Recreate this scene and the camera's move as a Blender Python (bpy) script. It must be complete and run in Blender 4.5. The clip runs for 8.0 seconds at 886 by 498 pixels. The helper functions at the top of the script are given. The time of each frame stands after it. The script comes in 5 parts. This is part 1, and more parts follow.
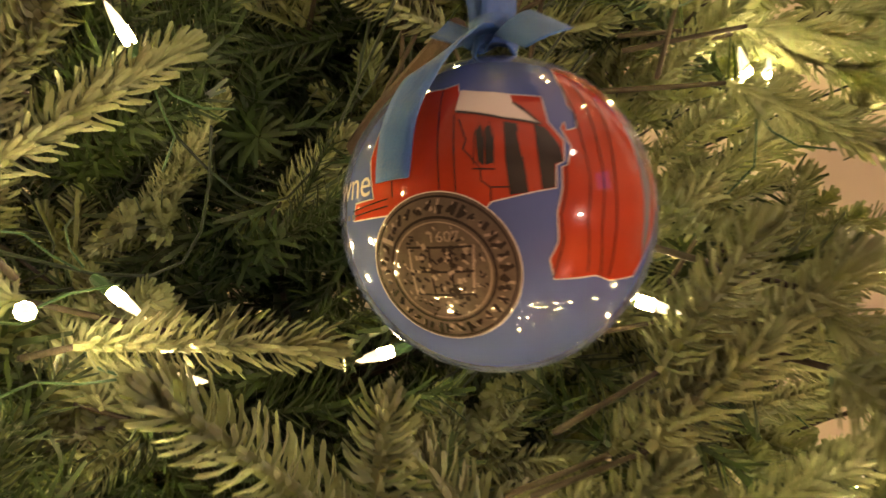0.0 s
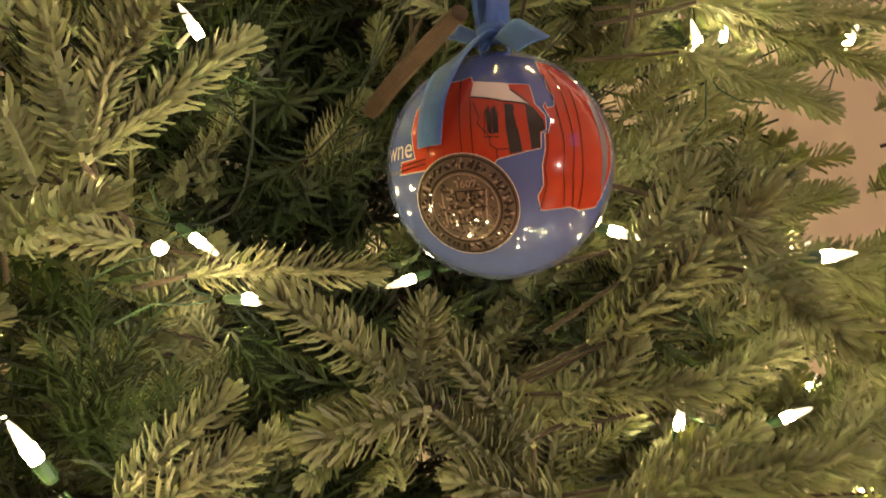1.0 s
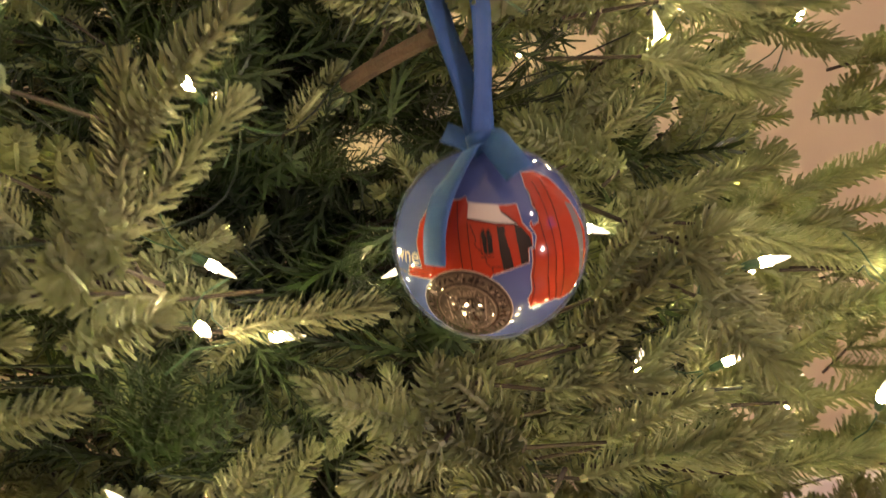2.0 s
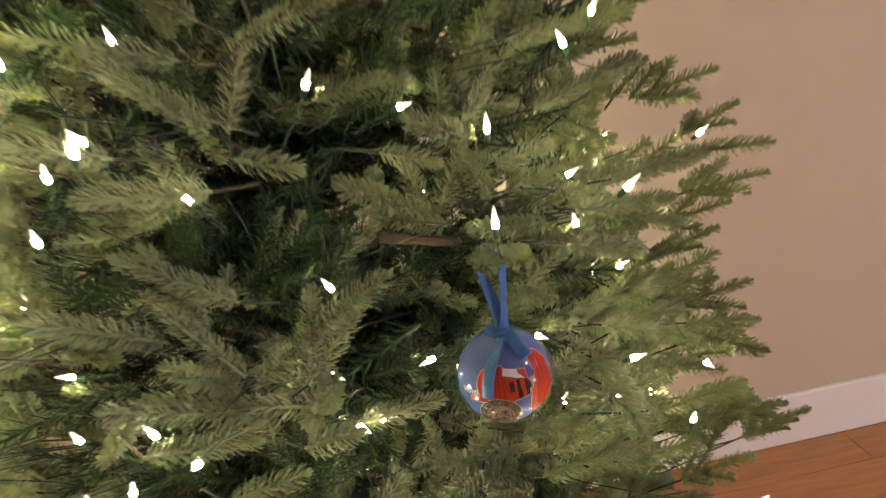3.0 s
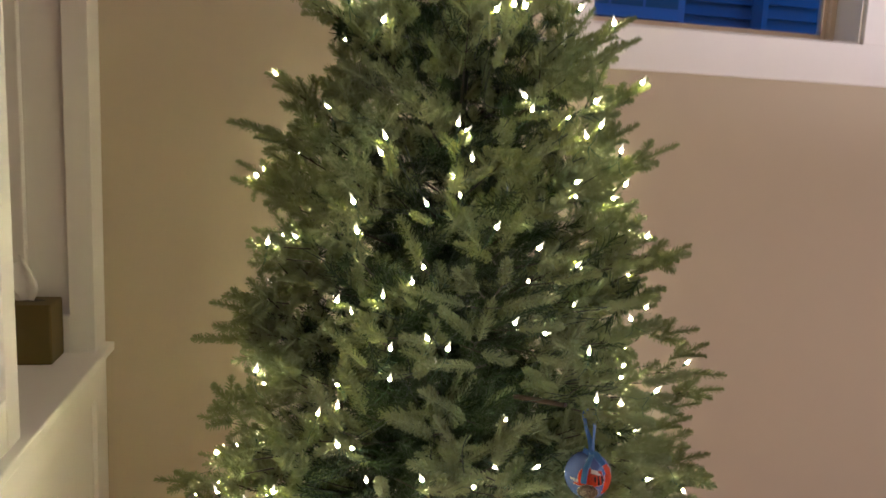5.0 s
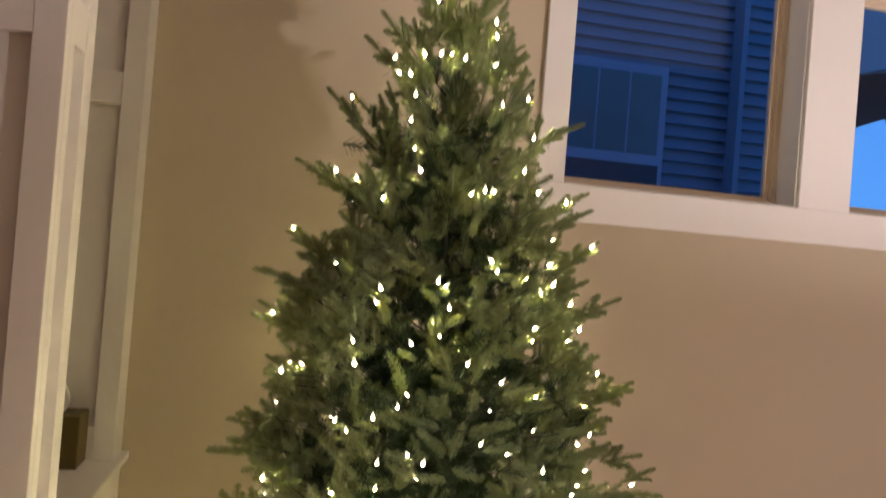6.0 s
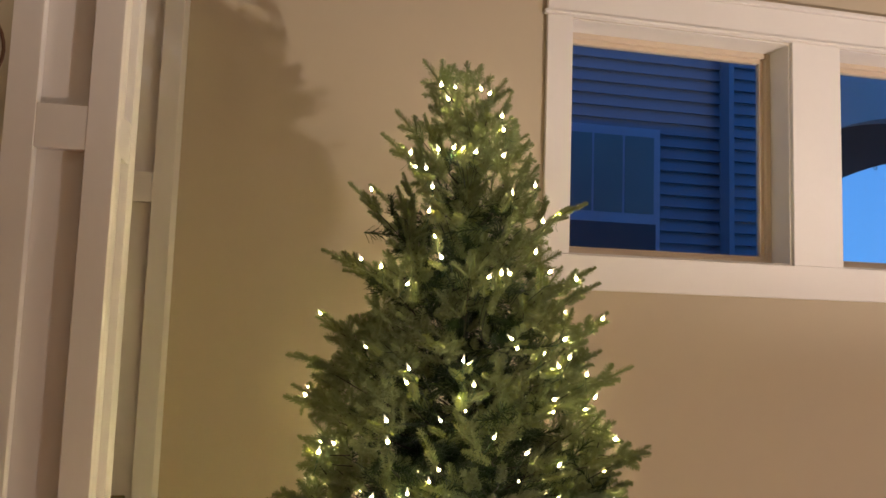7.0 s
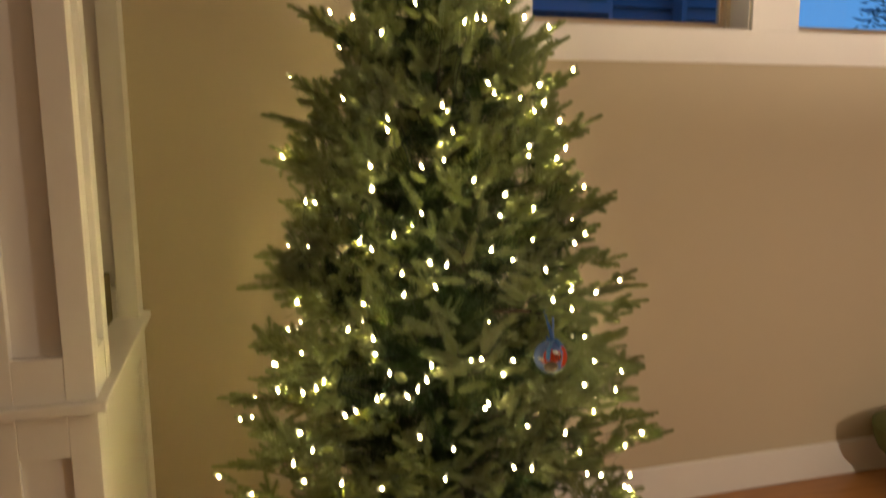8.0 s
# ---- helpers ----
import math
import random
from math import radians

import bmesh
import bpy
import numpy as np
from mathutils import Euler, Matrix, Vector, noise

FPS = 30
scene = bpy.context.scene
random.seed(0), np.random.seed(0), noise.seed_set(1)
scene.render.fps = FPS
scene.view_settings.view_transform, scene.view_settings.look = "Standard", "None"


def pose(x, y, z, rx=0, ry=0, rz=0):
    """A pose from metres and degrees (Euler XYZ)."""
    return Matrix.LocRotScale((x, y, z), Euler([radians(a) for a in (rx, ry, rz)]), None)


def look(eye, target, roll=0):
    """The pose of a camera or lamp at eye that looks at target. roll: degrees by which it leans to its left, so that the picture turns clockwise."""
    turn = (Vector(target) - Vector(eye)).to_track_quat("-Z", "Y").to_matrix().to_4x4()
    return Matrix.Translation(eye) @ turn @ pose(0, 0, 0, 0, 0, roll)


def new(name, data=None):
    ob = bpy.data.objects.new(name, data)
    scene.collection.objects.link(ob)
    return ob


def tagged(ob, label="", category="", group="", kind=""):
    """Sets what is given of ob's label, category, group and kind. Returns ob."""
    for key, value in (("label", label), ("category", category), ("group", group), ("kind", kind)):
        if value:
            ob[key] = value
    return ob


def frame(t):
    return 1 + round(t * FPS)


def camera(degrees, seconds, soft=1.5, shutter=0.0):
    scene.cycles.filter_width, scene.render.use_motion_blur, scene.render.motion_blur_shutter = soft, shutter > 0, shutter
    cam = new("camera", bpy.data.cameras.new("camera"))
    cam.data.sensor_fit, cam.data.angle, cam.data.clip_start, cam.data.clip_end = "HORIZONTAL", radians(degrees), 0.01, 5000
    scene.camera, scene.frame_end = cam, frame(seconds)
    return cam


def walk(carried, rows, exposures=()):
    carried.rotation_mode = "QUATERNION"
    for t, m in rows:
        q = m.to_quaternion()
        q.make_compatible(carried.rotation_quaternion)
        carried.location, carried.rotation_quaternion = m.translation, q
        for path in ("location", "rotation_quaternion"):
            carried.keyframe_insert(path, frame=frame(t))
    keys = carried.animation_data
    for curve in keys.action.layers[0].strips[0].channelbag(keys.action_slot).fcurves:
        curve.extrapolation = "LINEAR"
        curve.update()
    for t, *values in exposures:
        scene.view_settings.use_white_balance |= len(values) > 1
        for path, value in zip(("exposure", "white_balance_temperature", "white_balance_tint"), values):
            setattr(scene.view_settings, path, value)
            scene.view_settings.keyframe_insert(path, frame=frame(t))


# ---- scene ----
cam = camera(62.0, 8.0, soft=1.6, shutter=0.4)
PATH = [
    (0, (0.024, 0.127, 0.999), (-0.043, 2.121, 1.139), -1.0),
    (0.5, (0.038, 0.075, 0.994), (-0.038, 2.071, 1.102), -1.6),
    (1, (0.017, 0.056, 0.993), (-0.033, 2.056, 0.992), -2.9),
    (1.2, (0.017, 0.046, 1.0), (-0.024, 2.045, 0.933), -3.6),
    (2.3, (0.0, 0.003, 1.153), (0.062, 1.895, 0.508), -8.3),
    (2.5, (-0.023, -0.054, 1.198), (0.123, 1.82, 0.514), -8.3),
    (3, (-0.088, -0.195, 1.324), (0.21, 1.656, 0.628), -6.4),
    (3.5, (-0.154, -0.384, 1.414), (0.184, 1.498, 0.827), -3.8),
    (4, (-0.244, -0.536, 1.486), (0.091, 1.375, 0.999), -2.2),
    (4.2, (-0.283, -0.577, 1.501), (0.056, 1.342, 1.051), -1.5),
    (5.3, (-0.473, -0.83, 1.564), (-0.046, 1.111, 1.342), 4.2),
    (5.5, (-0.471, -0.893, 1.571), (-0.047, 1.055, 1.411), 4.8),
    (6, (-0.486, -1.038, 1.625), (-0.082, 0.921, 1.643), 4.6),
    (6.5, (-0.51, -1.112, 1.668), (-0.132, 0.844, 1.839), 3.3),
    (7, (-0.554, -1.146, 1.662), (-0.163, 0.807, 1.847), 1.9),
    (7.5, (-0.596, -1.158, 1.595), (-0.136, 0.788, 1.577), 0.6),
    (8, (-0.63, -1.164, 1.513), (-0.097, 0.739, 1.207), -0.4),
]
EXPOSURE = [(0.0, 0.80, 7550, 24), (1.0, 0.78, 6950, 24), (2.5, 0.99, 6150, 28), (3.0, 0.84, 5650, 22), (3.5, 0.53, 5450, 18), (4.2, 0.48, 5300, 17), (5.5, 0.37, 5600, 19),
            (6.5, 0.28, 6200, 16), (7.0, 0.32, 6350, 14), (7.5, 0.27, 6700, 12), (8.0, 0.19, 7250, 9)]
walk(cam, [(t, look(eye, target, roll)) for t, eye, target, roll in PATH], EXPOSURE)

# ---- world and lights ----
SKY = bpy.data.worlds.new("dusk_sky")
scene.world = SKY
SKY.use_nodes = True
wn = SKY.node_tree.nodes
wl = SKY.node_tree.links
bg = wn["Background"]
geo = wn.new("ShaderNodeTexCoord")
sep = wn.new("ShaderNodeSeparateXYZ")
ramp = wn.new("ShaderNodeValToRGB")
ramp.color_ramp.elements[0].position = 0.45
ramp.color_ramp.elements[0].color = (0.13, 0.44, 1.0, 1)
ramp.color_ramp.elements[1].position = 1.0
ramp.color_ramp.elements[1].color = (0.02, 0.12, 0.60, 1)
half = wn.new("ShaderNodeMath")
half.operation = "MULTIPLY_ADD"
half.inputs[1].default_value = 0.5
half.inputs[2].default_value = 0.5
wl.new(geo.outputs["Generated"], sep.inputs[0])
wl.new(sep.outputs["Z"], half.inputs[0])
wl.new(half.outputs[0], ramp.inputs[0])
wl.new(ramp.outputs[0], bg.inputs["Color"])
bg.inputs["Strength"].default_value = 0.85


def lamp(name, kind, at, power, colour, size=0.1, target=None):
    data = bpy.data.lights.new(name, kind)
    data.energy, data.color = power, colour
    if kind == "AREA":
        data.shape, data.size = "DISK", size
    else:
        data.shadow_soft_size = size
    ob = new(name, data)
    ob.matrix_world = look(at, target) if target else pose(*at)
    return ob


# The table lamp in the room behind the camera, and the ceiling lights.
lamp("table_lamp_light", "POINT", (1.93, -1.04, 0.84), 47.0, (1.0, 0.84, 0.70), 0.03)
up = lamp("table_lamp_uplight", "SPOT", (1.93, -1.04, 0.845), 152.0, (1.0, 0.84, 0.70), 0.03, (1.93, -1.041, 3.0))
up.data.spot_size, up.data.spot_blend = math.radians(152), 0.35
lamp("ceiling_light", "AREA", (4.3, -2.45, 4.25), 13.0, (1.0, 0.88, 0.74), 0.4, (0.2, 0.3, 0.6))


# ---- materials ----
def nodes(name):
    m = bpy.data.materials.new(name)
    m.use_nodes = True
    return m, m.node_tree.nodes, m.node_tree.links, m.node_tree.nodes["Principled BSDF"]


def rough(name, colour, roughness=0.6, vary=0.08, scale=12.0, bump=0.0, bump_scale=200.0, metal=0.0, coat=0.0, spec=0.5, hue=0.0, by_object=0.0, by_island=0.0):
    """Painted, woven or grown surface: colour varied at two scales, with fine relief."""
    m, n, l, p = nodes(name)
    co = n.new("ShaderNodeTexCoord")
    big = n.new("ShaderNodeTexNoise")
    big.inputs["Scale"].default_value, big.inputs["Detail"].default_value = scale, 4.0
    l.new(co.outputs["Object"], big.inputs["Vector"])
    fine = n.new("ShaderNodeTexNoise")
    fine.inputs["Scale"].default_value, fine.inputs["Detail"].default_value = scale * 14, 3.0
    l.new(co.outputs["Object"], fine.inputs["Vector"])
    add = n.new("ShaderNodeMath")
    add.operation = "MULTIPLY_ADD"
    add.inputs[1].default_value = 0.4
    l.new(fine.outputs["Fac"], add.inputs[0])
    l.new(big.outputs["Fac"], add.inputs[2])
    last = add.outputs[0]
    for on, socket, source in ((by_object, "Random", "ShaderNodeObjectInfo"), (by_island, "Random Per Island", "ShaderNodeNewGeometry")):
        if on:
            info = n.new(source)
            more = n.new("ShaderNodeMath")
            more.operation = "MULTIPLY_ADD"
            more.inputs[1].default_value = on
            l.new(info.outputs[socket], more.inputs[0])
            l.new(last, more.inputs[2])
            last = more.outputs[0]
    span = 0.7 + 0.5 * (by_object + by_island)
    tone = n.new("ShaderNodeMapRange")
    tone.inputs["From Min"].default_value, tone.inputs["From Max"].default_value = span - 0.35 - 0.4 * (by_object + by_island), span + 0.35 + 0.4 * (by_object + by_island)
    tone.inputs["To Min"].default_value, tone.inputs["To Max"].default_value = 0.0, 1.0
    l.new(last, tone.inputs["Value"])
    mix = n.new("ShaderNodeMix")
    mix.data_type = "RGBA"
    lo = [max(0.0, c * (1 - vary)) for c in colour]
    hi = [min(1.0, c * (1 + vary)) for c in colour]
    lo[0] *= 1 - hue
    hi[0] = min(1.0, hi[0] * (1 + hue))
    mix.inputs["A"].default_value, mix.inputs["B"].default_value = (*lo, 1), (*hi, 1)
    l.new(tone.outputs[0], mix.inputs["Factor"])
    l.new(mix.outputs["Result"], p.inputs["Base Color"])
    p.inputs["Roughness"].default_value, p.inputs["Metallic"].default_value = roughness, metal
    p.inputs["Specular IOR Level"].default_value, p.inputs["Coat Weight"].default_value = spec, coat
    p.inputs["Coat Roughness"].default_value = 0.03
    if bump:
        grain = n.new("ShaderNodeTexNoise")
        grain.inputs["Scale"].default_value, grain.inputs["Detail"].default_value = bump_scale, 3.0
        l.new(co.outputs["Object"], grain.inputs["Vector"])
        b = n.new("ShaderNodeBump")
        b.inputs["Strength"].default_value, b.inputs["Distance"].default_value = bump, 0.002
        l.new(grain.outputs["Fac"], b.inputs["Height"])
        l.new(b.outputs["Normal"], p.inputs["Normal"])
    return m


def glowing(name, colour, strength):
    m, n, l, p = nodes(name)
    p.inputs["Base Color"].default_value = (0.9, 0.9, 0.85, 1)
    p.inputs["Emission Color"].default_value = (*colour, 1)
    p.inputs["Emission Strength"].default_value = strength
    p.inputs["Roughness"].default_value = 0.15
    return m


def pane_glass(name):
    m, n, l, p = nodes(name)
    n.remove(p)
    clear, gloss = n.new("ShaderNodeBsdfTransparent"), n.new("ShaderNodeBsdfGlossy")
    clear.inputs["Color"].default_value = (0.93, 0.95, 0.95, 1)
    gloss.inputs["Roughness"].default_value = 0.02
    fres, mix = n.new("ShaderNodeFresnel"), n.new("ShaderNodeMixShader")
    fres.inputs["IOR"].default_value = 1.2
    l.new(fres.outputs[0], mix.inputs[0])
    l.new(clear.outputs[0], mix.inputs[1])
    l.new(gloss.outputs[0], mix.inputs[2])
    l.new(mix.outputs[0], n["Material Output"].inputs["Surface"])
    return m


def plank_wood(name, a, b):
    m, n, l, p = nodes(name)
    co, mp = n.new("ShaderNodeTexCoord"), n.new("ShaderNodeMapping")
    mp.inputs["Scale"].default_value = (1.5, 22, 22)
    l.new(co.outputs["Object"], mp.inputs["Vector"])
    g = n.new("ShaderNodeTexNoise")
    g.inputs["Scale"].default_value, g.inputs["Detail"].default_value, g.inputs["Distortion"].default_value = 3.0, 6.0, 1.2
    l.new(mp.outputs[0], g.inputs["Vector"])
    info, add = n.new("ShaderNodeObjectInfo"), n.new("ShaderNodeMath")
    add.operation = "MULTIPLY_ADD"
    add.inputs[1].default_value = 0.35
    l.new(info.outputs["Random"], add.inputs[0])
    l.new(g.outputs["Fac"], add.inputs[2])
    r = n.new("ShaderNodeValToRGB")
    r.color_ramp.elements[0].position, r.color_ramp.elements[0].color = 0.3, (*a, 1)
    r.color_ramp.elements[1].position, r.color_ramp.elements[1].color = 1.0, (*b, 1)
    l.new(add.outputs[0], r.inputs[0])
    l.new(r.outputs[0], p.inputs["Base Color"])
    p.inputs["Roughness"].default_value = 0.33
    return m


WALL_PAINT = rough("beige_wall_paint", (0.50, 0.43, 0.32), 0.75, 0.03, 1.2, 0.12, 260)
TRIM_PAINT = rough("white_trim_paint", (0.75, 0.725, 0.705), 0.38, 0.03, 3.0, 0.05, 90)
CEILING_PAINT = rough("ceiling_paint", (0.78, 0.76, 0.72), 0.85, 0.03, 2.0, 0.1, 200)
OAK = plank_wood("oak_floor", (0.30, 0.125, 0.040), (0.50, 0.235, 0.080))
VINYL = rough("vinyl_window_frame", (0.62, 0.52, 0.40), 0.4, 0.03, 4.0)
GLASS = pane_glass("window_glass")
SIDING = rough("painted_lap_siding", (0.17, 0.19, 0.24), 0.7, 0.08, 3.0, 0.1, 120)
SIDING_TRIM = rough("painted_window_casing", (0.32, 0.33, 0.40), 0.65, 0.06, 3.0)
CORNER_BOARD = rough("painted_corner_board", (0.21, 0.23, 0.29), 0.65, 0.06, 3.0)
DARK_PANE = rough("curtained_house_glass", (0.17, 0.19, 0.185), 0.3, 0.2, 2.0)
PORCH = rough("porch_stucco", (0.30, 0.30, 0.31), 0.8, 0.06, 6.0, 0.2, 60)
BOX_OLIVE = rough("olive_box_card", (0.100, 0.072, 0.012), 0.55, 0.12, 30.0, 0.05, 200)
BOX_SLOT_SHADE = rough("slot_shade_colour", (0.02, 0.018, 0.015), 0.6, 0.1, 30.0)
TISSUE = rough("tissue_paper", (0.78, 0.76, 0.74), 0.9, 0.04, 60.0, 0.1, 300)
FROSTED = rough("frosted_glass", (0.42, 0.40, 0.37), 0.25, 0.12, 20.0, spec=0.6)
STRAP = rough("brown_leather", (0.10, 0.04, 0.018), 0.55, 0.2, 60.0, 0.1, 300)
FAR_FIR = rough("dusky_fir", (0.28, 0.34, 0.36), 0.8, 0.3, 3.0)
# Near-black for dark things outside; the porch's inner shade is put into it too.
DARK_AND_SHADE = rough("dark_and_porch_shade", (0.06, 0.06, 0.07), 0.8, 0.1, 6.0)
BOX_WOOD = rough("dark_box_wood", (0.13, 0.075, 0.03), 0.5, 0.25, 14.0, 0.2, 90)
def leafy(m, glow, share):
    """Lets some light through thin leaves."""
    n, l = m.node_tree.nodes, m.node_tree.links
    thin, mix = n.new("ShaderNodeBsdfTranslucent"), n.new("ShaderNodeMixShader")
    thin.inputs["Color"].default_value = (*glow, 1)
    mix.inputs[0].default_value = share
    l.new(n["Principled BSDF"].outputs[0], mix.inputs[1])
    l.new(thin.outputs[0], mix.inputs[2])
    l.new(mix.outputs[0], n["Material Output"].inputs["Surface"])
    return m


NEEDLE = leafy(rough("fir_needles", (0.204, 0.240, 0.150), 0.48, 0.24, 40.0, spec=0.35, hue=0.10, by_object=0.35, by_island=0.3), (0.28, 0.33, 0.045), 0.27)
# Green inner needles, darkened further: the tree's inner shade is in the colour.
INNER_SHADED = leafy(rough("inner_needles_with_shade", (0.016, 0.034, 0.010), 0.42, 0.35, 40.0, spec=0.5, by_island=0.5), (0.040, 0.080, 0.010), 0.25)
BARK = rough("brown_branch_wrap", (0.022, 0.015, 0.009), 0.7, 0.3, 60.0, 0.3, 300)
LIMB_WRAP = rough("reddish_limb_wrap", (0.031, 0.015, 0.011), 0.8, 0.4, 60.0, 0.4, 500)
TRUNK = rough("green_steel_pole", (0.02, 0.04, 0.018), 0.5, 0.2, 20.0)
BULB = glowing("lit_bulb", (1.0, 0.82, 0.34), 370.0)
BULB_TIP = glowing("bulb_tip", (1.0, 0.88, 0.66), 0.60)
SOCKET = rough("green_socket_plastic", (0.015, 0.06, 0.025), 0.4, 0.1, 30.0)
CORD = rough("dark_cable", (0.010, 0.022, 0.012), 0.45, 0.1, 30.0)
WIRE = rough("green_wire", (0.03, 0.09, 0.04), 0.4, 0.1, 30.0)
BALL_BLUE = rough("blue_lacquer", (0.066, 0.098, 0.285), 0.16, 0.06, 60.0, coat=1.0, spec=0.06)
CHURCH_RED = rough("red_print", (0.36, 0.036, 0.016), 0.2, 0.08, 80.0, coat=1.0, spec=0.06)
PRINT_WHITE = rough("pale_print", (0.62, 0.56, 0.55), 0.2, 0.06, 80.0, coat=1.0, spec=0.06)
COIN_PALE = rough("worn_coin_print", (0.22, 0.17, 0.16), 0.2, 0.2, 200.0, coat=1.0, spec=0.06)
PRINT_DARK = rough("dark_print", (0.022, 0.017, 0.019), 0.2, 0.1, 80.0, coat=1.0, spec=0.06)
PRINT_GREY = rough("grey_print", (0.13, 0.12, 0.15), 0.2, 0.1, 80.0, coat=1.0, spec=0.06)
COIN_GREY = rough("coin_print", (0.085, 0.066, 0.060), 0.2, 0.35, 260.0, coat=1.0, spec=0.06)
UPHOLSTERY = rough("olive_upholstery", (0.10, 0.115, 0.035), 0.8, 0.15, 20.0, 0.3, 500)
RIBBON = rough("blue_satin_ribbon", (0.024, 0.100, 0.34), 0.36, 0.15, 200.0, 0.35, 2500, spec=0.45)


# ---- building helpers ----
def mesh_of(name, bm, material, smooth=False):
    me = bpy.data.meshes.new(name)
    bm.to_mesh(me)
    bm.free()
    me.materials.append(material)
    if smooth:
        me.polygons.foreach_set("use_smooth", [True] * len(me.polygons))
    return me


def part(name, bm, material, parent=None, label="", smooth=False):
    ob = new(name, mesh_of(name, bm, material, smooth))
    ob.parent = parent
    if label:
        tagged(ob, label)
    return ob


def thing(name, at, label, category, group="", kind=""):
    ob = new(name)
    ob.location = at
    ob.empty_display_size = 0.05
    return tagged(ob, label, category, group, kind)


def add_box(bm, lo, hi, bevel=0.0):
    r = bmesh.ops.create_cube(bm, size=1.0)
    c = [(a + b) / 2 for a, b in zip(lo, hi)]
    s = [b - a for a, b in zip(lo, hi)]
    for v in r["verts"]:
        v.co = Vector((c[0] + v.co.x * s[0], c[1] + v.co.y * s[1], c[2] + v.co.z * s[2]))
    if bevel:
        es = list({e for v in r["verts"] for e in v.link_edges})
        bmesh.ops.bevel(bm, geom=es, offset=bevel, segments=2, affect="EDGES", profile=0.5)
    return bm


def box(lo, hi, bevel=0.0):
    return add_box(bmesh.new(), lo, hi, bevel)


def tube(points, radius, sides=6, taper=1.0):
    """A round rod along points."""
    bm = bmesh.new()
    rings = []
    for i, p in enumerate(points):
        p = Vector(p)
        d = (Vector(points[min(i + 1, len(points) - 1)]) - Vector(points[max(i - 1, 0)])).normalized()
        q = d.to_track_quat("Z", "Y").to_matrix()
        r = radius * (1 + (taper - 1) * i / (len(points) - 1))
        rings.append([bm.verts.new(p + q @ Vector((math.cos(a) * r, math.sin(a) * r, 0))) for a in [2 * math.pi * k / sides for k in range(sides)]])
    for a, b in zip(rings, rings[1:]):
        for k in range(sides):
            bm.faces.new((a[k], a[(k + 1) % sides], b[(k + 1) % sides], b[k]))
    bm.faces.new(rings[0][::-1])
    bm.faces.new(rings[-1])
    return bm


def structure(name, bm, material, label):
    return tagged(part(name, bm, material), label, name.split("_")[0], kind="structure")


# ---- the room ----
WALL_Y, CEIL = 1.36, 4.60
WX0, WX1, WZ0, WZ1 = 0.405, 1.315, 1.905, 2.785   # first window opening
VX0, VX1 = 1.53, 2.44                              # second window opening
bm = bmesh.new()
for lo, hi in (((-4.2, 0, 0), (WX0, 0.16, CEIL)), ((WX0, 0, 0), (VX1, 0.16, WZ0)), ((WX0, 0, WZ1), (VX1, 0.16, CEIL)),
               ((WX1, 0, WZ0), (VX0, 0.16, WZ1)), ((VX1, 0, 0), (4.6, 0.16, CEIL))):
    add_box(bm, (lo[0], WALL_Y, lo[2]), (hi[0], WALL_Y + hi[1], hi[2]))
structure("wall_north", bm, WALL_PAINT, "beige painted wall with two high windows")
structure("wall_south", box((-4.2, -4.16, 0), (4.6, -4.0, CEIL)), WALL_PAINT, "plain beige painted wall")
structure("wall_west", box((-4.36, -4.16, 0), (-4.2, 1.52, CEIL)), WALL_PAINT, "plain beige painted wall")
bm = bmesh.new()
for lo, hi in (((-4.16, 0), (-1.50, CEIL)), ((-0.40, 0), (1.52, CEIL)), ((-1.50, 0), (-0.40, WZ0)), ((-1.50, WZ1), (-0.40, CEIL))):
    add_box(bm, (4.6, lo[0], lo[1]), (4.76, hi[0], hi[1]))
structure("wall_east", bm, WALL_PAINT, "beige painted wall with one high window")
ew = thing("window_3", (4.6, -0.95, WZ0), "white-cased high window showing blue dusk", "window", kind="structure")
bm = bmesh.new()
for lo, hi in (((-0.65, -0.1), (-0.55, 0.98)), ((0.55, -0.1), (0.65, 0.98)), ((-0.55, -0.1), (0.55, 0.0)), ((-0.55, 0.88), (0.55, 0.98))):
    add_box(bm, (-0.018, lo[0], lo[1]), (0.0, hi[0], hi[1]), 0.003)
part("casing", bm, TRIM_PAINT, ew)
bm = bmesh.new()
for lo, hi in (((-0.55, 0.0), (-0.51, 0.88)), ((0.51, 0.0), (0.55, 0.88)), ((-0.51, 0.0), (0.51, 0.04)), ((-0.51, 0.84), (0.51, 0.88))):
    add_box(bm, (0.09, lo[0], lo[1]), (0.13, hi[0], hi[1]), 0.002)
part("window_frame", bm, VINYL, ew)
part("pane", box((0.10, -0.51, 0.04), (0.105, 0.51, 0.84)), GLASS, ew).visible_shadow = False
structure("ceiling", box((-4.36, -4.16, CEIL), (4.76, 1.52, CEIL + 0.12)), CEILING_PAINT, "white painted ceiling")
FLOOR = structure("floor", box((-4.36, -4.16, -0.12), (4.76, 1.52, -0.006)), OAK, "orange oak plank floor")
structure("baseboard", box((-0.90, WALL_Y - 0.016, 0), (4.6, WALL_Y, 0.158), 0.004), TRIM_PAINT, "tall white painted baseboard")


